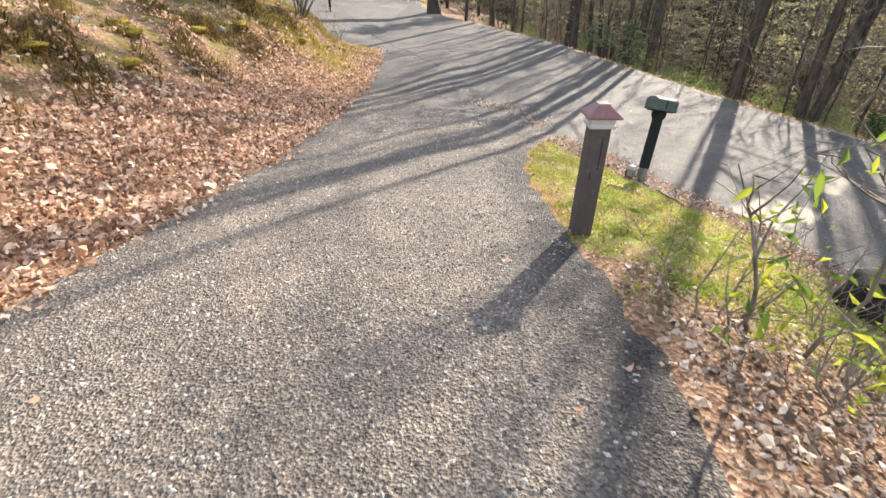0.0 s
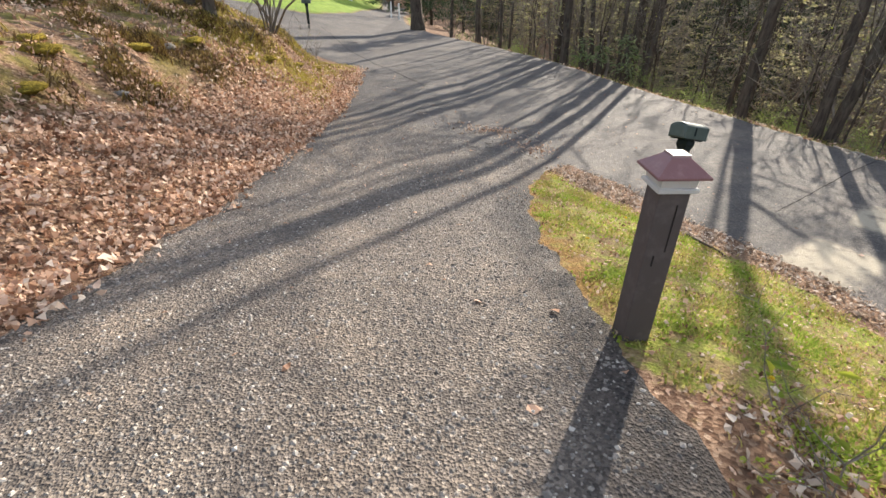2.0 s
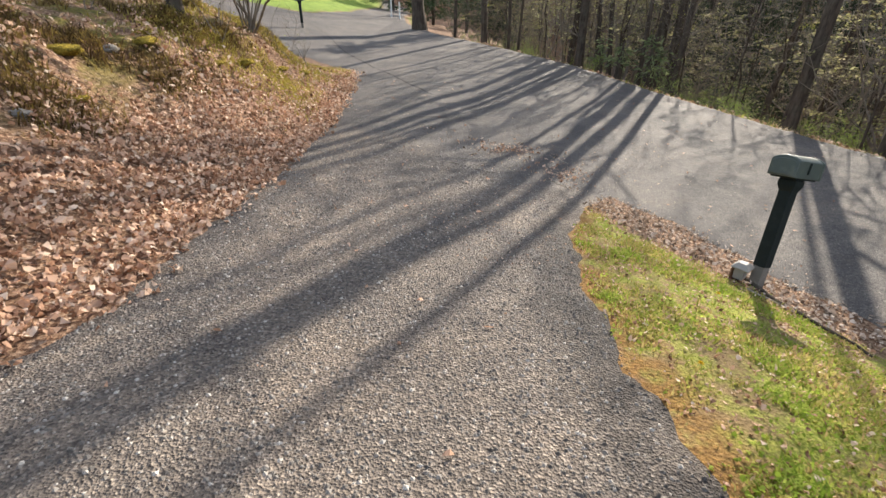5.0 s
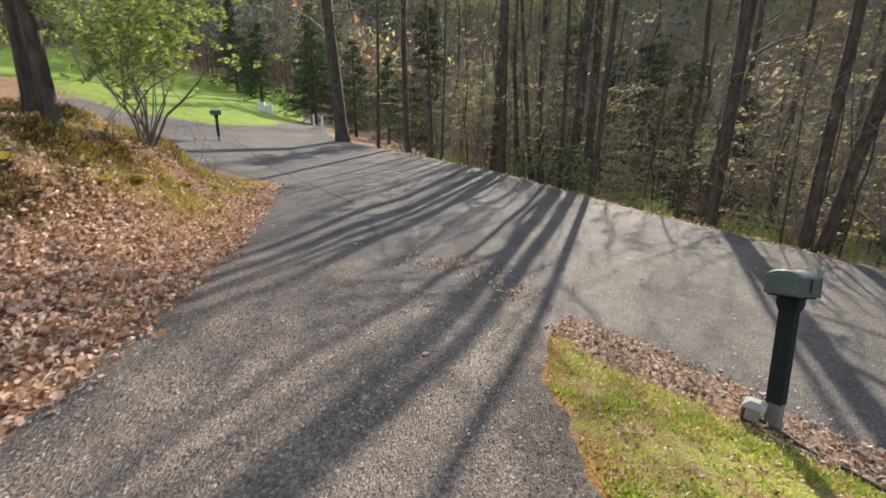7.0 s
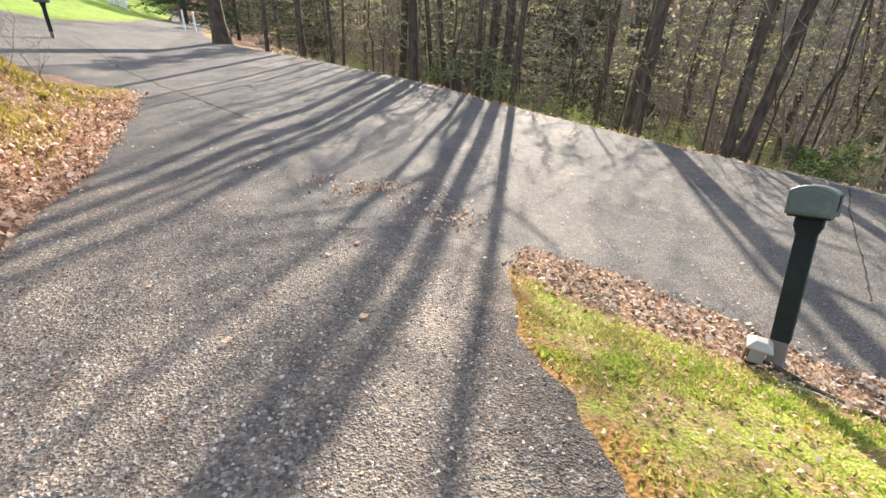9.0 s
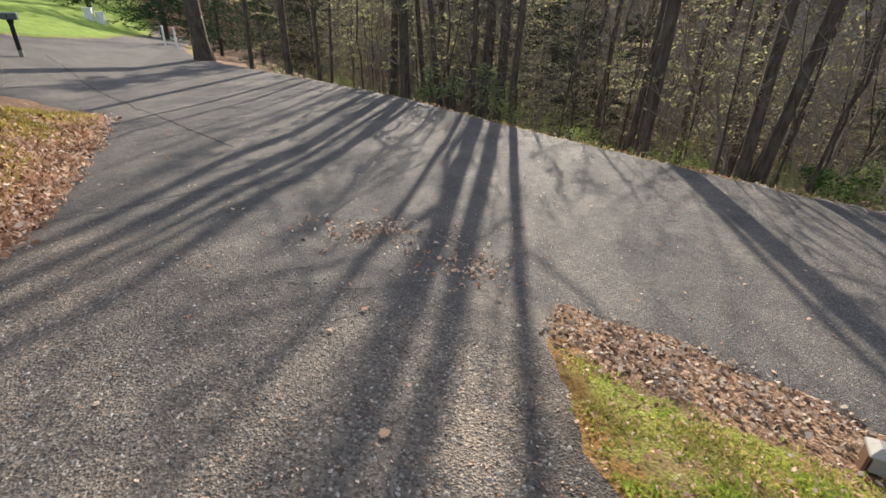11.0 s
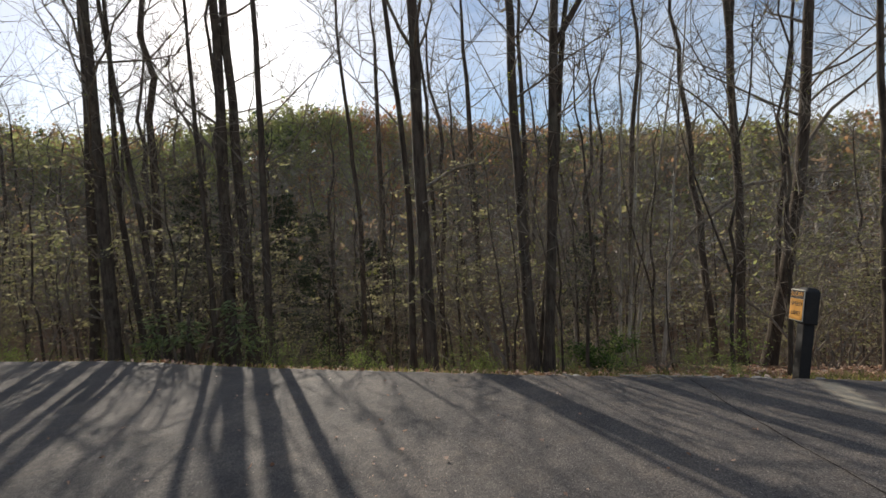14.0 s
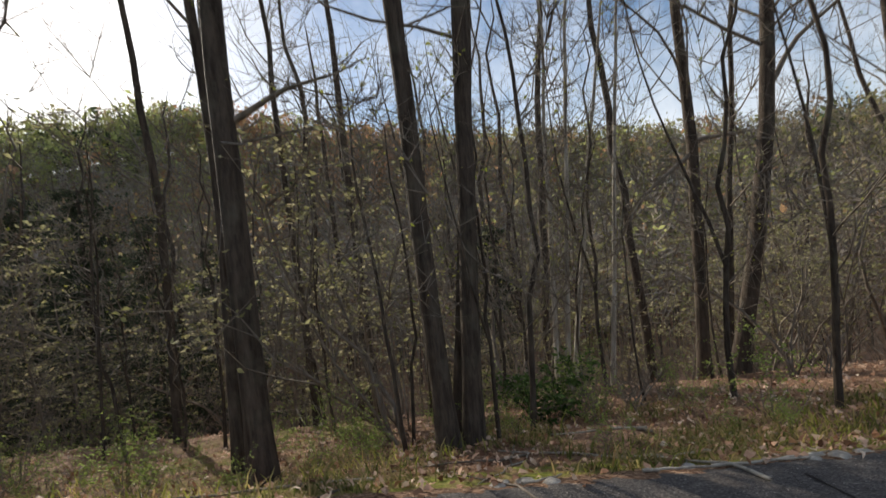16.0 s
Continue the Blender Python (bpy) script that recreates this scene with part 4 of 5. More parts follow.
def mailbox(name, label, place, turn, lean, group="mailboxes"):
    m = Matrix.Translation(place) @ Vector((0, 0, 1)).rotation_difference(Vector((lean[0], lean[1], 1))).to_matrix().to_4x4() @ Matrix.Rotation(turn, 4, "Z")
    ob = thing(name, label, "mailbox", group, at=m)
    part("post", Shape().loops([square(0.112, 0.2), square(0.112, 1.0)]), GREEN_POST, ob, smooth=False, bevel=0.008)
    part("foot", Shape().loops([square(0.1, -0.3), square(0.1, 0.21)]), WEATHERED, ob, "bare grey lower end of the post", smooth=False, bevel=0.006)
    part("bracket", Shape().loops([square(0.112, 0.93), square(0.15, 0.985), square(0.15, 1.03), square(0.12, 1.06)]), GREEN_POST, ob, smooth=False, bevel=0.006)
    shell = part("shell", Shape().loops([arched(-0.205, 0.117, 1.065, 1.2, 0.04), arched(-0.193, 0.122, 1.06, 1.208, 0.043), arched(0.17, 0.122, 1.06, 1.208, 0.043), arched(0.18, 0.118, 1.064, 1.203, 0.04)]), GREEN_BOX, ob, smooth=False, bevel=0.006)
    part("door", Shape().loops([arched(0.178, 0.126, 1.056, 1.21, 0.045), arched(0.205, 0.126, 1.056, 1.21, 0.045), arched(0.21, 0.115, 1.066, 1.2, 0.04)]), GREEN_BOX, ob, smooth=False, bevel=0.004)
    part("rib", Shape().loops([arched(-0.211, 0.1, 1.08, 1.185, 0.03), arched(-0.204, 0.104, 1.076, 1.19, 0.032)]), GREEN_BOX, shell, "raised panel on the back", smooth=False)
    part("base", Shape().box(-0.11, 0.11, -0.16, 0.16, 1.045, 1.064), GREEN_POST, ob, smooth=False, bevel=0.004)
    part("flag", Shape().box(0.123, 0.128, -0.04, -0.015, 1.1, 1.2), GREEN_POST, shell, smooth=False)
    return ob


ROADWAY = radians(-63)
mailbox("mailbox", "dark green plastic mailbox leaning on its post", on_land(2.66, 6.96), ROADWAY, (0.13, 0.25))
mailbox("mailbox", "distant dark mailbox at the edge of the lawn", on_land(-7.25, 25.4), radians(-80), (0, 0))


def solar_light():
    m = Matrix.Translation(on_land(2.52, 7.02)) @ Matrix.Rotation(radians(-50), 4, "Z")
    ob = thing("solar_light", "small pale solar path light at the mailbox foot", "garden light", at=m)
    part("stake", Shape().box(-0.015, 0.015, -0.015, 0.015, -0.15, 0.06), GREEN_POST, ob, smooth=False)
    part("body", Shape().loops([square(0.09, 0.03), square(0.1, 0.15)]), PALE_PLASTIC, ob, "dull grey lantern body", smooth=False, bevel=0.004)
    part("hood", Shape().loops([square(0.16, 0.148), square(0.155, 0.162), square(0.07, 0.2)]), PALE_PLASTIC, ob, "pale sloping hood", smooth=False, bevel=0.004)
    part("side_board", Shape().box(-0.075, -0.058, -0.05, 0.05, 0.0, 0.15), BROWN, ob, "brown side board", smooth=False, bevel=0.003)


BROWN = painted("brown_board", (0.14, 0.075, 0.04), (0.2, 0.12, 0.07), 0.8)
solar_light()

# ---- speed sign across the road ----
BLACK = painted("black_stain", (0.012, 0.011, 0.011), (0.026, 0.023, 0.021), 0.7)
YELLOW = painted("sign_yellow", (0.62, 0.29, 0.035), (0.5, 0.23, 0.04), 0.45, 5.0, 0.5)
SIGN_WHITE = painted("sign_edge", (0.6, 0.57, 0.48), (0.45, 0.42, 0.36), 0.5)
INK = Mat("sign_ink", 0.5).colour((0.03, 0.022, 0.015)).m


def lettering(text, size, x, z, y, material, parent):
    cu = bpy.data.curves.new("lettering", "FONT")
    cu.body, cu.size, cu.align_x, cu.align_y, cu.extrude = text, size, "CENTER", "CENTER", 0.0015
    cu.materials.append(material)
    tmp = bpy.data.objects.new("lettering", cu)
    me = bpy.data.meshes.new_from_object(tmp)
    bpy.data.objects.remove(tmp)
    ob = new("lettering", me)
    ob.parent = parent
    ob.matrix_basis = Matrix.Translation((x, y, z)) @ Matrix.Rotation(radians(90), 4, "X")
    return ob


def speed_sign():
    m = Matrix.Translation(on_land(8.28, 8.37)) @ Matrix.Rotation(radians(8), 4, Vector((0.83, 0.55, 0))) @ Matrix.Rotation(radians(-147), 4, "Z")
    ob = thing("speed_sign", "black wooden post with a yellow speed limit sign beside the road", "sign", at=m)
    part("post", Shape().loops([square(0.15, -0.3), square(0.145, 0.86)]), BLACK, ob, smooth=False, bevel=0.01)
    part("head", Shape().loops([[(-0.09, -0.1, 0.8), (0.12, -0.1, 0.8), (0.12, 0.08, 0.8), (-0.09, 0.08, 0.8)], [(-0.09, -0.1, 1.26), (0.12, -0.1, 1.26), (0.12, 0.08, 1.26), (-0.09, 0.08, 1.26)], [(-0.06, -0.07, 1.31), (0.09, -0.07, 1.31), (0.09, 0.05, 1.31), (-0.06, 0.05, 1.31)]]), BLACK, ob, "black boxed head", smooth=False, bevel=0.015)
    plate = part("plate", Shape().box(-0.2, 0.09, -0.114, -0.102, 0.83, 1.27), SIGN_WHITE, ob, "pale-edged plate", smooth=False, bevel=0.002)
    part("face", Shape().box(-0.19, 0.08, -0.117, -0.113, 0.842, 1.138), YELLOW, plate, "orange-yellow face", smooth=False)
    part("header", Shape().box(-0.19, 0.08, -0.117, -0.113, 1.142, 1.26), INK, plate, "black header band", smooth=False)
    for text, size, z, ink in (("SLOW", 0.095, 1.2, YELLOW), ("SPEED", 0.085, 1.065, INK), ("LIMIT", 0.085, 0.93, INK)):
        lettering(text, size, -0.055, z, -0.1175, ink, plate)


speed_sign()


# ---- shrubs ----
def make_shrub(seed, tall, stems, leaves, leaf, size, label, category="shrub", group="", spread=0.5, thick=0.014, width=0.5, droop=-30):
    random.seed(seed)
    ob = thing("shrub", label, category, group)
    wood, green = Shape(), Shape()
    ends = []
    for _ in range(stems):
        way = Vector((random.gauss(0, spread), random.gauss(0, spread), 1))
        main = bough(wood, Vector((random.gauss(0, 0.06), random.gauss(0, 0.06), -0.08)), way, tall * random.uniform(0.6, 1.1), thick * random.uniform(0.6, 1.2), 4, 6, 0.1, 0.27)
        for _ in range(5):
            tw = bough(wood, random.choice(main[2:]), rand_dir(0, 70), tall * random.uniform(0.2, 0.45), thick * 0.4, 3, 3)
            ends += tw[1:]
            for _ in range(3):
                ends += bough(wood, random.choice(tw[1:]), rand_dir(-10, 70), tall * random.uniform(0.08, 0.22), thick * 0.22, 3, 2)[1:]
    for _ in range(leaves):
        green.leaf(random.choice(ends) + rand_dir(-80, 80) * size * 0.5, rand_dir(droop, 35), size * random.uniform(0.6, 1.3), 0.2, width)
    part("wood", wood, TWIG, ob)
    if leaves:
        part("foliage", green, leaf, ob)
    return ob


def plant(ob, x, y, turn=0.0, scale=1.0):
    ob.matrix_basis = Matrix.Translation(on_land(x, y)) @ Matrix.Rotation(turn, 4, "Z") @ Matrix.Scale(scale, 4)
    return ob


plant(make_shrub(31, 0.95, 3, 46, EVERGREEN, 0.12, "sparse shrub with long yellow-green leaves in dry litter", width=0.26, droop=-70, spread=0.3), 1.62, 2.2)
plant(make_shrub(34, 1.5, 2, 16, EVERGREEN, 0.1, "leaning bare shrub with a few drooping leaves", width=0.28, droop=-70, spread=0.22, thick=0.022), 1.85, 2.12, 0.6)
plant(make_shrub(36, 0.75, 6, 90, EVERGREEN, 0.12, "glossy laurel shrub beside the drive", width=0.3, droop=-50, spread=0.5), 2.55, 2.3)
plant(make_shrub(37, 0.45, 5, 14, EVERGREEN, 0.1, "low tangled shrub in leaf litter", width=0.3, spread=0.9), 1.9, 1.75)

for i, (x, y, h) in enumerate([(1.45, 2.35, 0.9), (2.1, 2.0, 0.8), (2.45, 2.5, 1.0), (1.75, 1.6, 0.5), (2.7, 2.9, 0.8)]):
    plant(make_shrub(320 + i, h, 4, 5, EVERGREEN, 0.09, "bare tangle of thin shrub twigs beside the drive", group="roadside twigs", width=0.3, spread=0.35, thick=0.007), x, y, i)

# small leafy tree and stems on the bank
big = make_shrub(41, 3.3, 13, 9500, SPRING, 0.075, "small multi-stemmed tree in fresh green leaf on the bank", "tree", spread=0.46, thick=0.028)
plant(big, -4.72, 13.85, 2.0, 1.05)
for i, (x, y, w, lx, ly) in enumerate([(-5.6, 12.7, 0.27, 0.02, 0.0), (-6.9, 12.6, 0.2, -0.1, 0.0), (-7.4, 13.2, 0.16, -0.12, 0.0), (-6.6, 13.8, 0.26, 0.02, 0.0)]):
    tr = make_tree(600 + i, 11, w / 2, (lx, ly), 0.35, 12, 60, label="tree trunk standing on top of the leafy bank", wob=0.01, group="trees on the bank")
    tr.location = on_land(x, y)
for i, (x, y) in enumerate([(-4.6, 12.2), (-5.0, 13.0), (-4.3, 14.4), (-4.1, 15.2), (-6.2, 11.2), (-6.6, 9.9)]):
    plant(make_shrub(700 + i, 1.3, 3, 6, BUD, 0.05, "bare twiggy sapling on the bank", group="bank saplings", spread=0.25, thick=0.01), x, y)

# undergrowth along and below the far verge
green_bush = [make_shrub(50 + i, 1.1 + 0.3 * i, 7, 500, SPRING, 0.06, "light green leafy bush below the road edge", group="verge bushes", spread=0.6) for i in range(3)]
bare_bush = [make_shrub(60 + i, 2.4 + 0.7 * i, 9, 30, BUD, 0.045, "bare twiggy undergrowth in the wood", group="undergrowth", spread=0.6, thick=0.013) for i in range(4)]
pale_bush = [make_shrub(70 + i, 3.2 + i, 4, 420, PALE_LEAF, 0.06, "understorey tree with pale budding sprays", "tree", "understorey trees", spread=0.3, thick=0.03) for i, PALE_LEAF in enumerate([leaf_material("pale_leaf", (0.22, 0.22, 0.09), (0.36, 0.35, 0.16), (0.5, 0.47, 0.28))] * 2)]


def spread_out(protos, n, lo, hi, y0, y1, seed, small=0.7, large=1.3):
    random.seed(seed)
    made = 0
    while made < n:
        y = random.uniform(y0, y1)
        o = random.uniform(lo, hi)
        x = float(np.interp(y, FAR_Y, FAR_X)) + o / 0.87
        m = Matrix.Translation(on_land(x, y)) @ Matrix.Rotation(random.uniform(0, 6.28), 4, "Z") @ Matrix.Scale(random.uniform(small, large), 4)
        if made < len(protos):
            protos[made].matrix_basis = m
        else:
            copy_thing(protos[made % len(protos)], m)
        made += 1


spread_out(green_bush, 105, 0.8, 4.5, 9, 31, 12, 0.35, 0.85)
spread_out(bare_bush, 105, 2.6, 20.0, 1, 40, 13)
def layered_tree(seed, tall):
    """Slender understorey tree with flat, spreading sprays of young leaf."""
    random.seed(seed)
    ob = thing("tree", "understorey tree with flat sprays of pale young leaves", "tree", "layered understorey trees")
    wood, green = Shape(), Shape()
    stem = bough(wood, Vector((0, 0, -0.3)), Vector((random.gauss(0, 0.1), random.gauss(0, 0.1), 1)), tall, 0.045, 6, 8, 0.2, 0.08)
    for _ in range(17):
        i = random.randint(2, 7)
        arm = bough(wood, stem[i].lerp(stem[i + 1], random.random()), rand_dir(-8, 22), random.uniform(0.9, 2.3), 0.016, 3, 4, 0.0, 0.16)
        for _ in range(5):
            tw = bough(wood, random.choice(arm[1:]), rand_dir(-10, 14), random.uniform(0.35, 0.9), 0.007, 3, 2, 0.0, 0.12)
            for _ in range(7):
                green.leaf(random.choice(tw) + rand_dir(-15, 15) * 0.12, rand_dir(-30, 15), random.uniform(0.06, 0.13), 0.15, 0.6)
    part("wood", wood, TWIG, ob)
    part("foliage", green, SPRAY, ob)
    return ob


SPRAY = leaf_material("spray_leaf", (0.24, 0.23, 0.1), (0.38, 0.36, 0.17), (0.52, 0.46, 0.3), share=0.5)
LAYERED = [layered_tree(860 + i, 4.2 + i) for i in range(4)]
spread_out(LAYERED, 66, 4.5, 16.0, 0, 36, 15, 0.7, 1.25)
for x, y, sc in ((5.7, 22.9, 1.05), (5.1, 23.6, 0.95), (18.3, 6.5, 1.2), (16.5, 5.0, 1.0), (20, 8, 1.2)):
    copy_thing(LAYERED[1], Matrix.Translation(on_land(x, y)) @ Matrix.Rotation(x * 2, 4, 'Z') @ Matrix.Scale(sc, 4))
spread_out(pale_bush, 14, 2.5, 12.0, 5, 34, 14)
for x, y, sc in ((12.5, 5.2, 0.9), (13.6, 4.4, 1.1), (14.8, 6.4, 1.1), (15.8, 3.6, 1.3), (17.2, 7.6, 1.3), (16.4, 5.8, 1.2), (18.6, 4.2, 1.4), (5.6, 22.0, 1.5), (6.8, 23.2, 1.7), (4.4, 24.2, 1.4), (9.8, 14.2, 1.2), (11.5, 13.4, 1.3)):
    copy_thing(pale_bush[0], Matrix.Translation(on_land(x, y)) @ Matrix.Rotation(x * 3, 4, "Z") @ Matrix.Scale(sc, 4))

HOLLY = leaf_material("verge_evergreen", (0.03, 0.06, 0.016), (0.06, 0.11, 0.03), (0.12, 0.18, 0.05), share=0.3)
for i, (x, y) in enumerate([(11.0, 11.3), (11.6, 10.8), (10.7, 10.9)]):
    plant(make_shrub(820 + i, 0.8, 7, 0, HOLLY, 0.05, "tangled heap of fallen dead branches", "brush pile", "brush piles", spread=1.6, thick=0.022), x, y, i)
PALE_ROCK = bark_material("pale_rock", (0.25, 0.23, 0.2), (0.5, 0.47, 0.42))
plant(make_shrub(81, 0.7, 14, 1100, HOLLY, 0.07, "low spreading evergreen bush at the verge", spread=1.1, thick=0.012), 10.3, 11.9, 0.0, 1.35)


def conifer(seed, tall, label, needle=None, wide=0.3, group="conifers on the lawn", full=1.0):
    random.seed(seed)
    ob = thing("conifer", label, "conifer", group)
    wood, green = Shape(), Shape()
    wood.tube([Vector((0, 0, -0.3)), Vector((0, 0, tall * 0.5)), Vector((0, 0, tall))], [0.16, 0.1, 0.02], 7)
    h = 0.9
    while h < tall:
        reach = (1 - h / tall) * tall * wide + 0.15
        for _ in range(8):
            d = rand_dir(-18, 12)
            ln = (reach + (tall * 0.06 if full > 1 else 0)) * random.uniform(0.45 if full > 1 else 0.7, 1.2)
            arm = bough(wood, Vector((0, 0, h + random.uniform(-0.15, 0.15))), d, ln, 0.02, 3, 3, 0.0, 0.08)
            for _ in range(int((10 + 14 * ln) * full)):
                p = arm[0].lerp(arm[-1], random.uniform(0.2, 1.08))
                green.leaf(p + rand_dir(-60, 60) * 0.12, (d + rand_dir(-50, 30) * 0.9), random.uniform(0.14, 0.34) * (0.75 if full > 1 else 0.6 + 0.4 * full), 0.2, 0.2)
        h += 0.38
    part("trunk", wood, BARK, ob)
    part("foliage", green, needle or NEEDLE, ob)
    return ob


for i, (x, y, tall) in enumerate([(-10.7, 48, 6.4), (-13.6, 56, 5.0), (-6.2, 47, 9.5), (-3.0, 50, 8.5), (0.0, 47, 7.0), (-8.5, 62, 9), (-16, 60, 9)]):
    plant(conifer(90 + i, tall, "dark green spruce standing on the lawn", wide=0.4 if i in (2, 3) else 0.32), x, y)
HEMLOCK = leaf_material("hemlock_needle", (0.03, 0.042, 0.026), (0.05, 0.066, 0.038), (0.09, 0.11, 0.06), share=0.25)
for i, (x, y, tall) in enumerate([(16.5, 25.5, 8), (12.2, 35.5, 12), (2.5, 36, 9), (22, 17, 8), (16.2, 38.8, 13), (14.6, 30.8, 11), (19.3, 33.9, 12)]):
    plant(conifer(190 + i, tall, "shaded hemlock standing in the wood below the road", HEMLOCK, 0.22, "hemlocks in the wood", 2.4), x, y)
PINE = leaf_material("pine_needle", (0.13, 0.17, 0.08), (0.2, 0.25, 0.12), (0.32, 0.36, 0.2), share=0.45)
for i, (x, y, tall) in enumerate([(5.6, 18.9, 1.9), (5.0, 19.9, 1.5), (4.6, 20.9, 1.3)]):
    plant(conifer(290 + i, tall, "feathery young pine at the verge", PINE, 0.34, "young pines", 0.55), x, y)
random.seed(77)
for i in range(9):
    plant(make_shrub(900 + i, 5.5, 4, 900, SPRING, 0.2, "roadside tree in fresh leaf beyond the lawn", "tree", "trees beyond the lawn", spread=0.3, thick=0.05), random.uniform(-36, -22), random.uniform(38, 62))

WHITE = painted("white_paint", (0.7, 0.7, 0.68), (0.55, 0.54, 0.5), 0.6)


def marker(x, y):
    ob = thing("marker_post", "short white marker post at the road bend", "post", "marker posts", at=Matrix.Translation(on_land(x, y)))
    part("stake", Shape().loops([square(0.09, -0.2), square(0.09, 0.95)]), WHITE, ob, smooth=False, bevel=0.01)
    part("cap", Shape().loops([square(0.1, 0.94), square(0.03, 0.99)]), WHITE, ob, smooth=False)


marker(-4.3, 36.0)
marker(-4.9, 36.6)
for x, y in ((-9.6, 43.0), (-9.1, 43.3)):
    ob = thing("utility_box", "small white utility box on the lawn", "utility box", "utility boxes", at=Matrix.Translation(on_land(x, y)))
    part("housing", Shape().box(-0.2, 0.2, -0.2, 0.2, -0.1, 0.6), WHITE, ob, smooth=False, bevel=0.03)
    part("lid", Shape().box(-0.23, 0.23, -0.23, 0.23, 0.6, 0.66), WHITE, ob, smooth=False, bevel=0.02)

STONE = bark_material("stone_wall", (0.07, 0.065, 0.06), (0.17, 0.16, 0.15))
SLATE = painted("slate_roof", (0.07, 0.07, 0.075), (0.11, 0.11, 0.11), 0.8)


def cottage():
    ob = thing("house", "grey stone house behind trees at the top of the drive", "house", at=Matrix.Translation(on_land(-27, 33)) @ Matrix.Rotation(radians(20), 4, "Z"))
    part("wall", Shape().box(-4, 4, -3, 3, -1, 3.2), STONE, ob, smooth=False)
    part("roof", Shape().loops([[(-4.4, -3.5, 3.1), (4.4, -3.5, 3.1), (4.4, 3.5, 3.1), (-4.4, 3.5, 3.1)], [(-4.4, -0.1, 5.2), (4.4, -0.1, 5.2), (4.4, 0.1, 5.2), (-4.4, 0.1, 5.2)]]), SLATE, ob, smooth=False)


cottage()

# ---- bank details ----
MOSS = Mat("moss", 1.0, spec=0.1)
tuft = MOSS.noise(40.0, 4.0, 0.7)
MOSS.colour(MOSS.ramp(tuft, (0.3, (0.06, 0.05, 0.012)), (0.55, (0.3, 0.22, 0.035)), (0.75, (0.6, 0.42, 0.06)))).bump(tuft, 1.0, 0.04)
MOSS = MOSS.m
ROCK = bark_material("rock", (0.1, 0.09, 0.08), (0.32, 0.29, 0.26))


def lump(name, label, category, x, y, rx, ry, rz, material, seed, group=""):
    bm = bmesh.new()
    bmesh.ops.create_icosphere(bm, subdivisions=3, radius=1)
    for v in bm.verts:
        v.co *= 1 + 0.28 * noise.noise(v.co * 1.7 + Vector((seed, 0, 0))) + 0.12 * noise.noise(v.co * 5 + Vector((0, seed, 0)))
        v.co = Vector((v.co.x * rx, v.co.y * ry, v.co.z * rz))
    me = bpy.data.meshes.new(name)
    bm.to_mesh(me)
    bm.free()
    me.materials.append(material)
    me.polygons.foreach_set("use_smooth", [True] * len(me.polygons))
    ob = tagged(new(name, me), label, category, group)
    ob.location = on_land(x, y, rz * 0.25)
    ob.rotation_euler = (0, 0, seed)
    return ob


for i, (x, y, r) in enumerate([(-5.2, 7.3, 0.3), (-5.5, 7.6, 0.22), (-5.1, 9.0, 0.26), (-4.9, 10.4, 0.24), (-5.1, 10.7, 0.17), (-4.6, 6.3, 0.22), (-4.5, 8.2, 0.15), (-4.3, 12.2, 0.24), (-4.1, 13.4, 0.22), (-3.9, 14.3, 0.2), (-4.4, 11.4, 0.15), (-4.9, 5.2, 0.24)]):
    lump("moss_clump", "yellow-green mossy clump on the leafy bank", "moss", x, y, r, r * 0.75, r * 0.25, MOSS, i * 1.7, "moss clumps")
for i, (x, y, r) in enumerate([(-5.0, 9.7, 0.14), (-4.4, 7.4, 0.1), (-4.0, 11.0, 0.08), (-5.4, 6.6, 0.16)]):
    lump("stone", "grey stone half buried in the bank", "stone", x, y, r, r * 0.7, r * 0.5, ROCK, 20 + i * 2.3, "bank stones")
DARK_ROCK = bark_material("dark_rock", (0.008, 0.007, 0.007), (0.03, 0.026, 0.024))
lump("boulder", "dark weathered boulder behind the shrubs", "boulder", 3.95, 3.75, 0.42, 0.36, 0.62, DARK_ROCK, 5.3)


# ---- sticks ----
def stick(x, y, turn, length, r, label, group, mat=None, surface=None, bend=0.12):
    sh = Shape()
    random.seed(int(x * 100 + y * 1000))
    pts = []
    for i in range(7):
        s = i / 6 - 0.5
        px, py = x + math.cos(turn) * s * length + random.gauss(0, bend * length * 0.15), y + math.sin(turn) * s * length + random.gauss(0, bend * length * 0.15)
        z = max(float(land(px, py)), float(road_height(px, py)))
        pts.append(Vector((px, py, z + r * 0.8 + 0.01 * random.random())))
    sh.tube(pts, [r * (1 - 0.09 * i) for i in range(7)], 5)
    solo("stick", sh, mat or TWIG, label, "stick", group)


stick(2.75, 6.45, radians(-75), 1.3, 0.022, "dark fallen branch lying on the grass edge", "fallen branches", BARK)
stick(2.6, 6.65, radians(-60), 0.4, 0.01, "short broken twig on the grass edge", "fallen branches", BARK_PALE)
for i in range(16):
    random.seed(1000 + i)
    stick(random.uniform(-0.6, 1.6), random.uniform(9.2, 10.8), random.uniform(0, 3.1), random.uniform(0.12, 0.35), 0.004, "thin dry twig on the asphalt", "twigs on the road", BARK_PALE if i % 2 else TWIG)
for i in range(22):
    random.seed(1100 + i)
    y = random.uniform(8, 16)
    x = float(np.interp(y, FAR_Y, FAR_X)) + random.uniform(0.3, 2.4)
    stick(x, y, random.uniform(0, 3.1), random.uniform(0.5, 1.6), random.uniform(0.006, 0.018), "pale dead branch on the wooded verge", "verge sticks", BARK_PALE if i % 3 == 0 else TWIG)
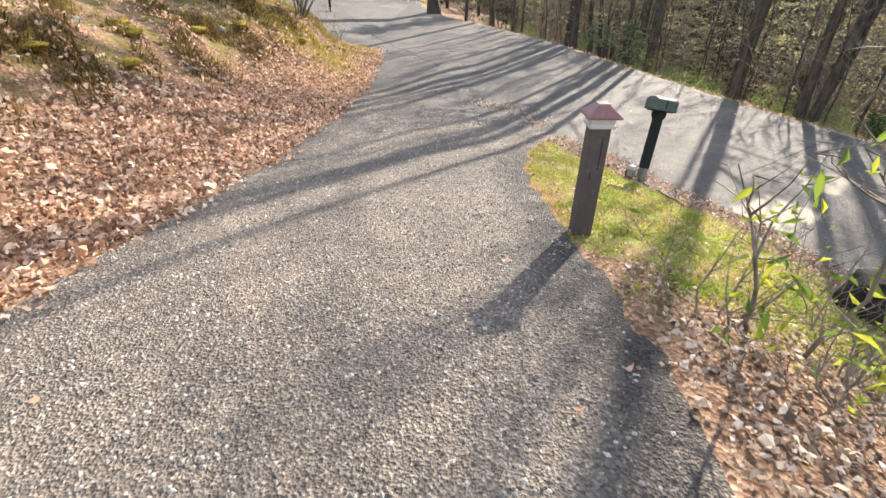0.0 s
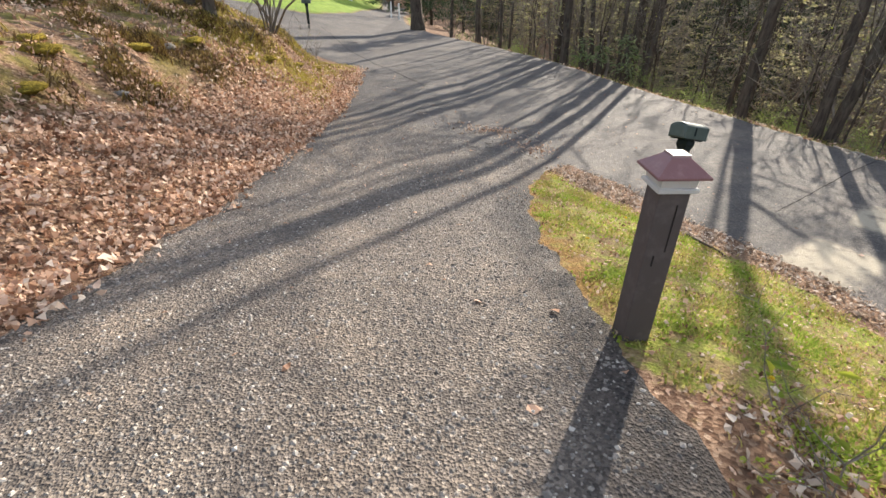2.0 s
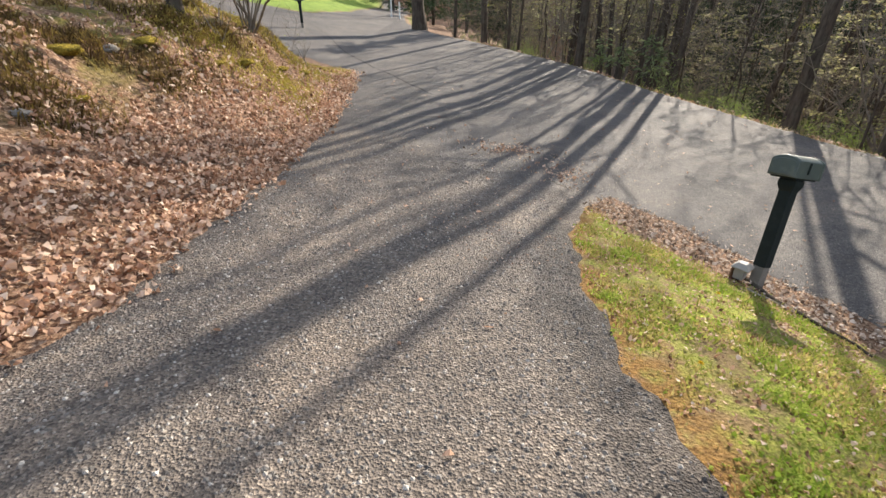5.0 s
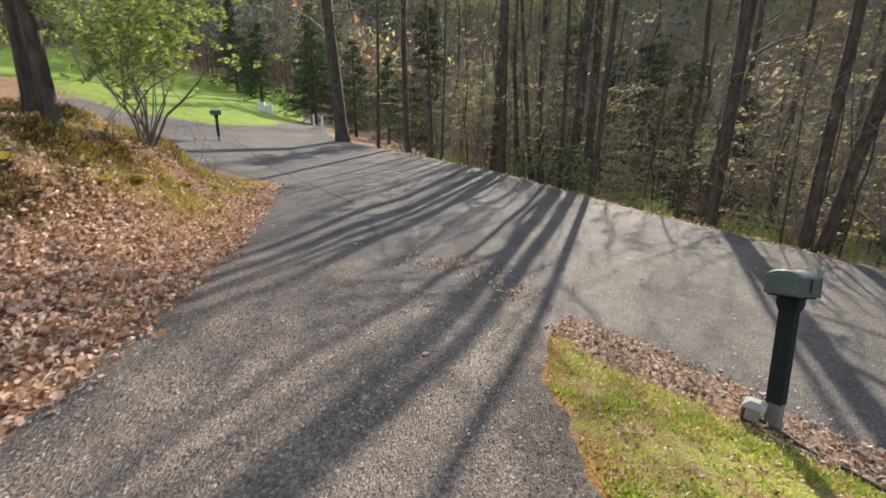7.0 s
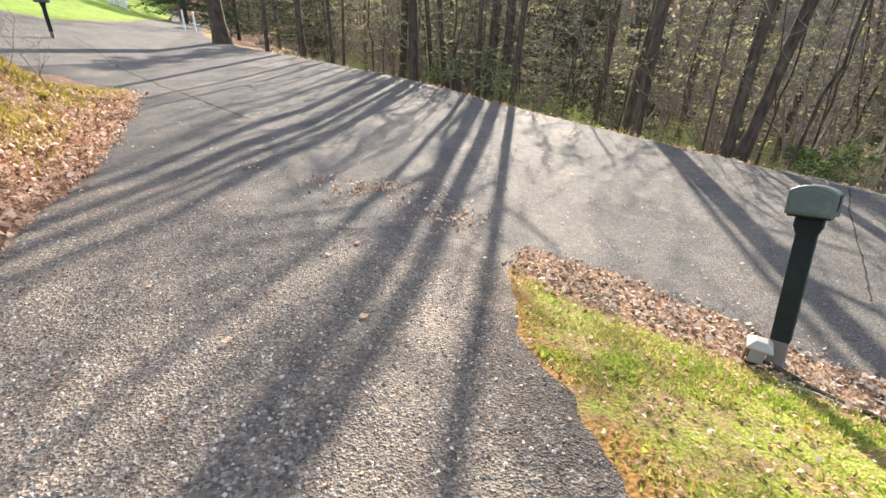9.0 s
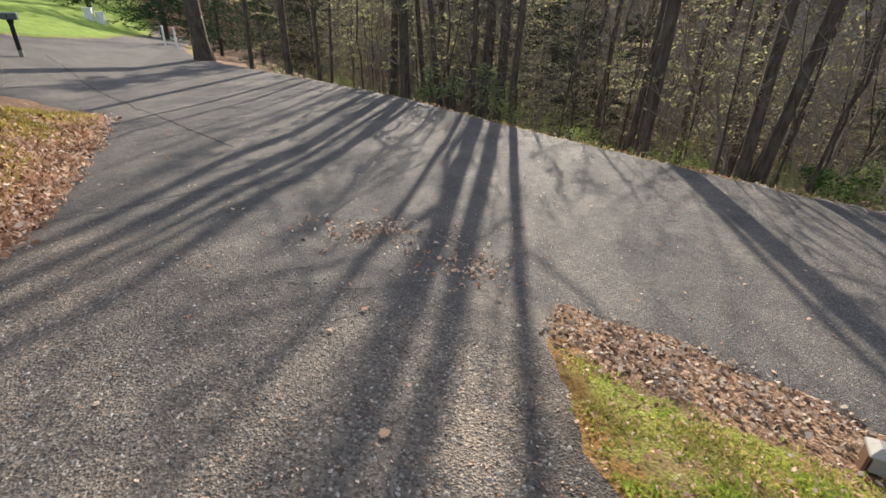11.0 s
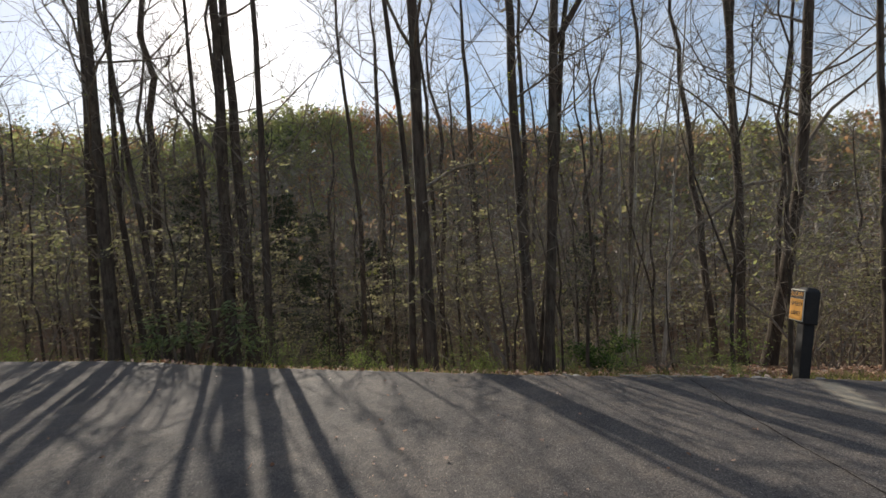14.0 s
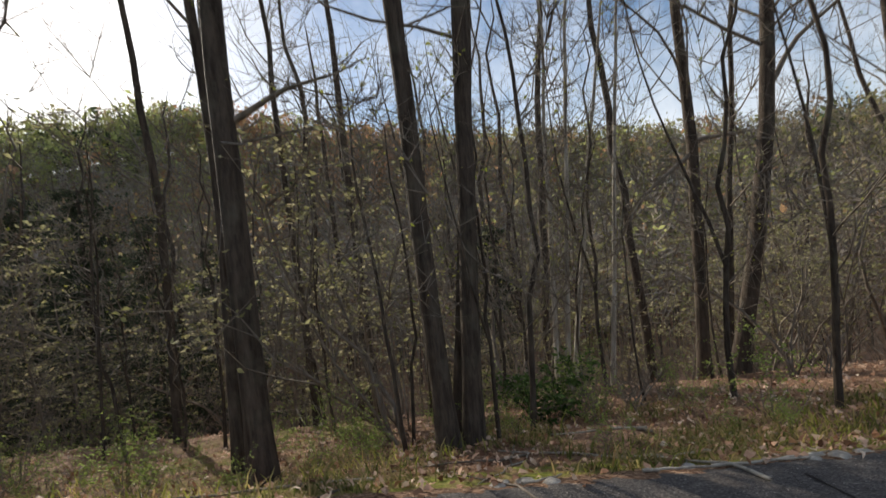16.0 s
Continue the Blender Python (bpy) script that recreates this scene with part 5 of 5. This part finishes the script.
for x, y, turn, length in ((7.5, 9.75, -63, 0.8), (7.75, 9.5, -40, 0.6), (7.3, 10.3, -75, 0.55), (7.0, 11.2, -30, 0.4)):
    stick(x, y, radians(turn), length, 0.013, "bleached fallen branch at the asphalt edge", "verge sticks", BARK_PALE)
for i in range(14):
    random.seed(1200 + i)
    stick(random.uniform(-6.0, -3.2), random.uniform(4, 13), random.uniform(0, 3.1), random.uniform(0.4, 1.1), 0.007, "thin dead stick on the leafy bank", "bank sticks", TWIG)


# ---- cracks in the road ----
def road_crack(ends, width, seed, stray=0.014):
    """A dark, uneven crack between two or more places."""
    random.seed(seed)
    sh, side = Shape(), 0.0
    for (x0, y0), (x1, y1) in zip(ends[:-1], ends[1:]):
        n = max(4, int(math.hypot(x1 - x0, y1 - y0) / 0.09))
        nx, ny = -(y1 - y0), x1 - x0
        ln = math.hypot(nx, ny)
        for i in range(n):
            s = i / n
            side = side * 0.85 + random.gauss(0, stray)
            w = width * random.uniform(0.35, 1.2) / ln
            cx, cy = x0 + (x1 - x0) * s + nx / ln * side, y0 + (y1 - y0) * s + ny / ln * side
            for k in (-w, w):
                px, py = cx + nx * k, cy + ny * k
                sh.v.append(Vector((px, py, float(road_height(px, py)) + 0.0045)))
    for i in range(0, len(sh.v) - 2, 2):
        sh.f.append((i, i + 1, i + 3, i + 2))
    solo("road_crack", sh, CRACK, "narrow dark crack across the asphalt", "crack", "road cracks", smooth=False)


road_crack([(-7.0, 26.6), (-4.97, 22.44), (-2.8, 18.13), (-1.42, 15.2), (-0.86, 14.2)], 0.022, 5)
road_crack([(4.36, 7.4), (5.27, 8.07), (6.44, 8.99), (7.41, 9.63)], 0.01, 6, 0.005)
road_crack([(-2.6, 11.5), (-1.2, 12.2), (0.4, 12.9)], 0.009, 7)

random.seed(21)
for i in range(26):
    y = random.uniform(6.2, 11.5)
    x = float(np.interp(y, FAR_Y, FAR_X)) + random.uniform(0.0, 0.28)
    r = random.uniform(0.025, 0.07)
    lump("edge_stone", "pale stone at the broken asphalt edge", "stone", x, y, r * 1.3, r, r * 0.5, PALE_ROCK, 40 + i * 1.1, "edge stones")

PETAL = Mat("dandelion", 0.7).colour((0.75, 0.5, 0.02)).m
for x, y in ((1.12, 5.05), (1.5, 3.05), (1.9, 6.3)):
    ob = thing("dandelion", "small yellow dandelion in the grass", "flower", "dandelions", at=Matrix.Translation(on_land(x, y)))
    part("stalk", Shape().tube([Vector((0, 0, -0.01)), Vector((0.004, 0, 0.03)), Vector((0.006, 0, 0.055))], [0.002, 0.002, 0.002], 5), BLADE, ob)
    head = Shape()
    random.seed(int(x * 100))
    for _ in range(36):
        head.leaf(Vector((0.006, 0, 0.055)), rand_dir(5, 60), 0.02, 0.1, 0.3)
    part("flower_head", head, PETAL, ob)
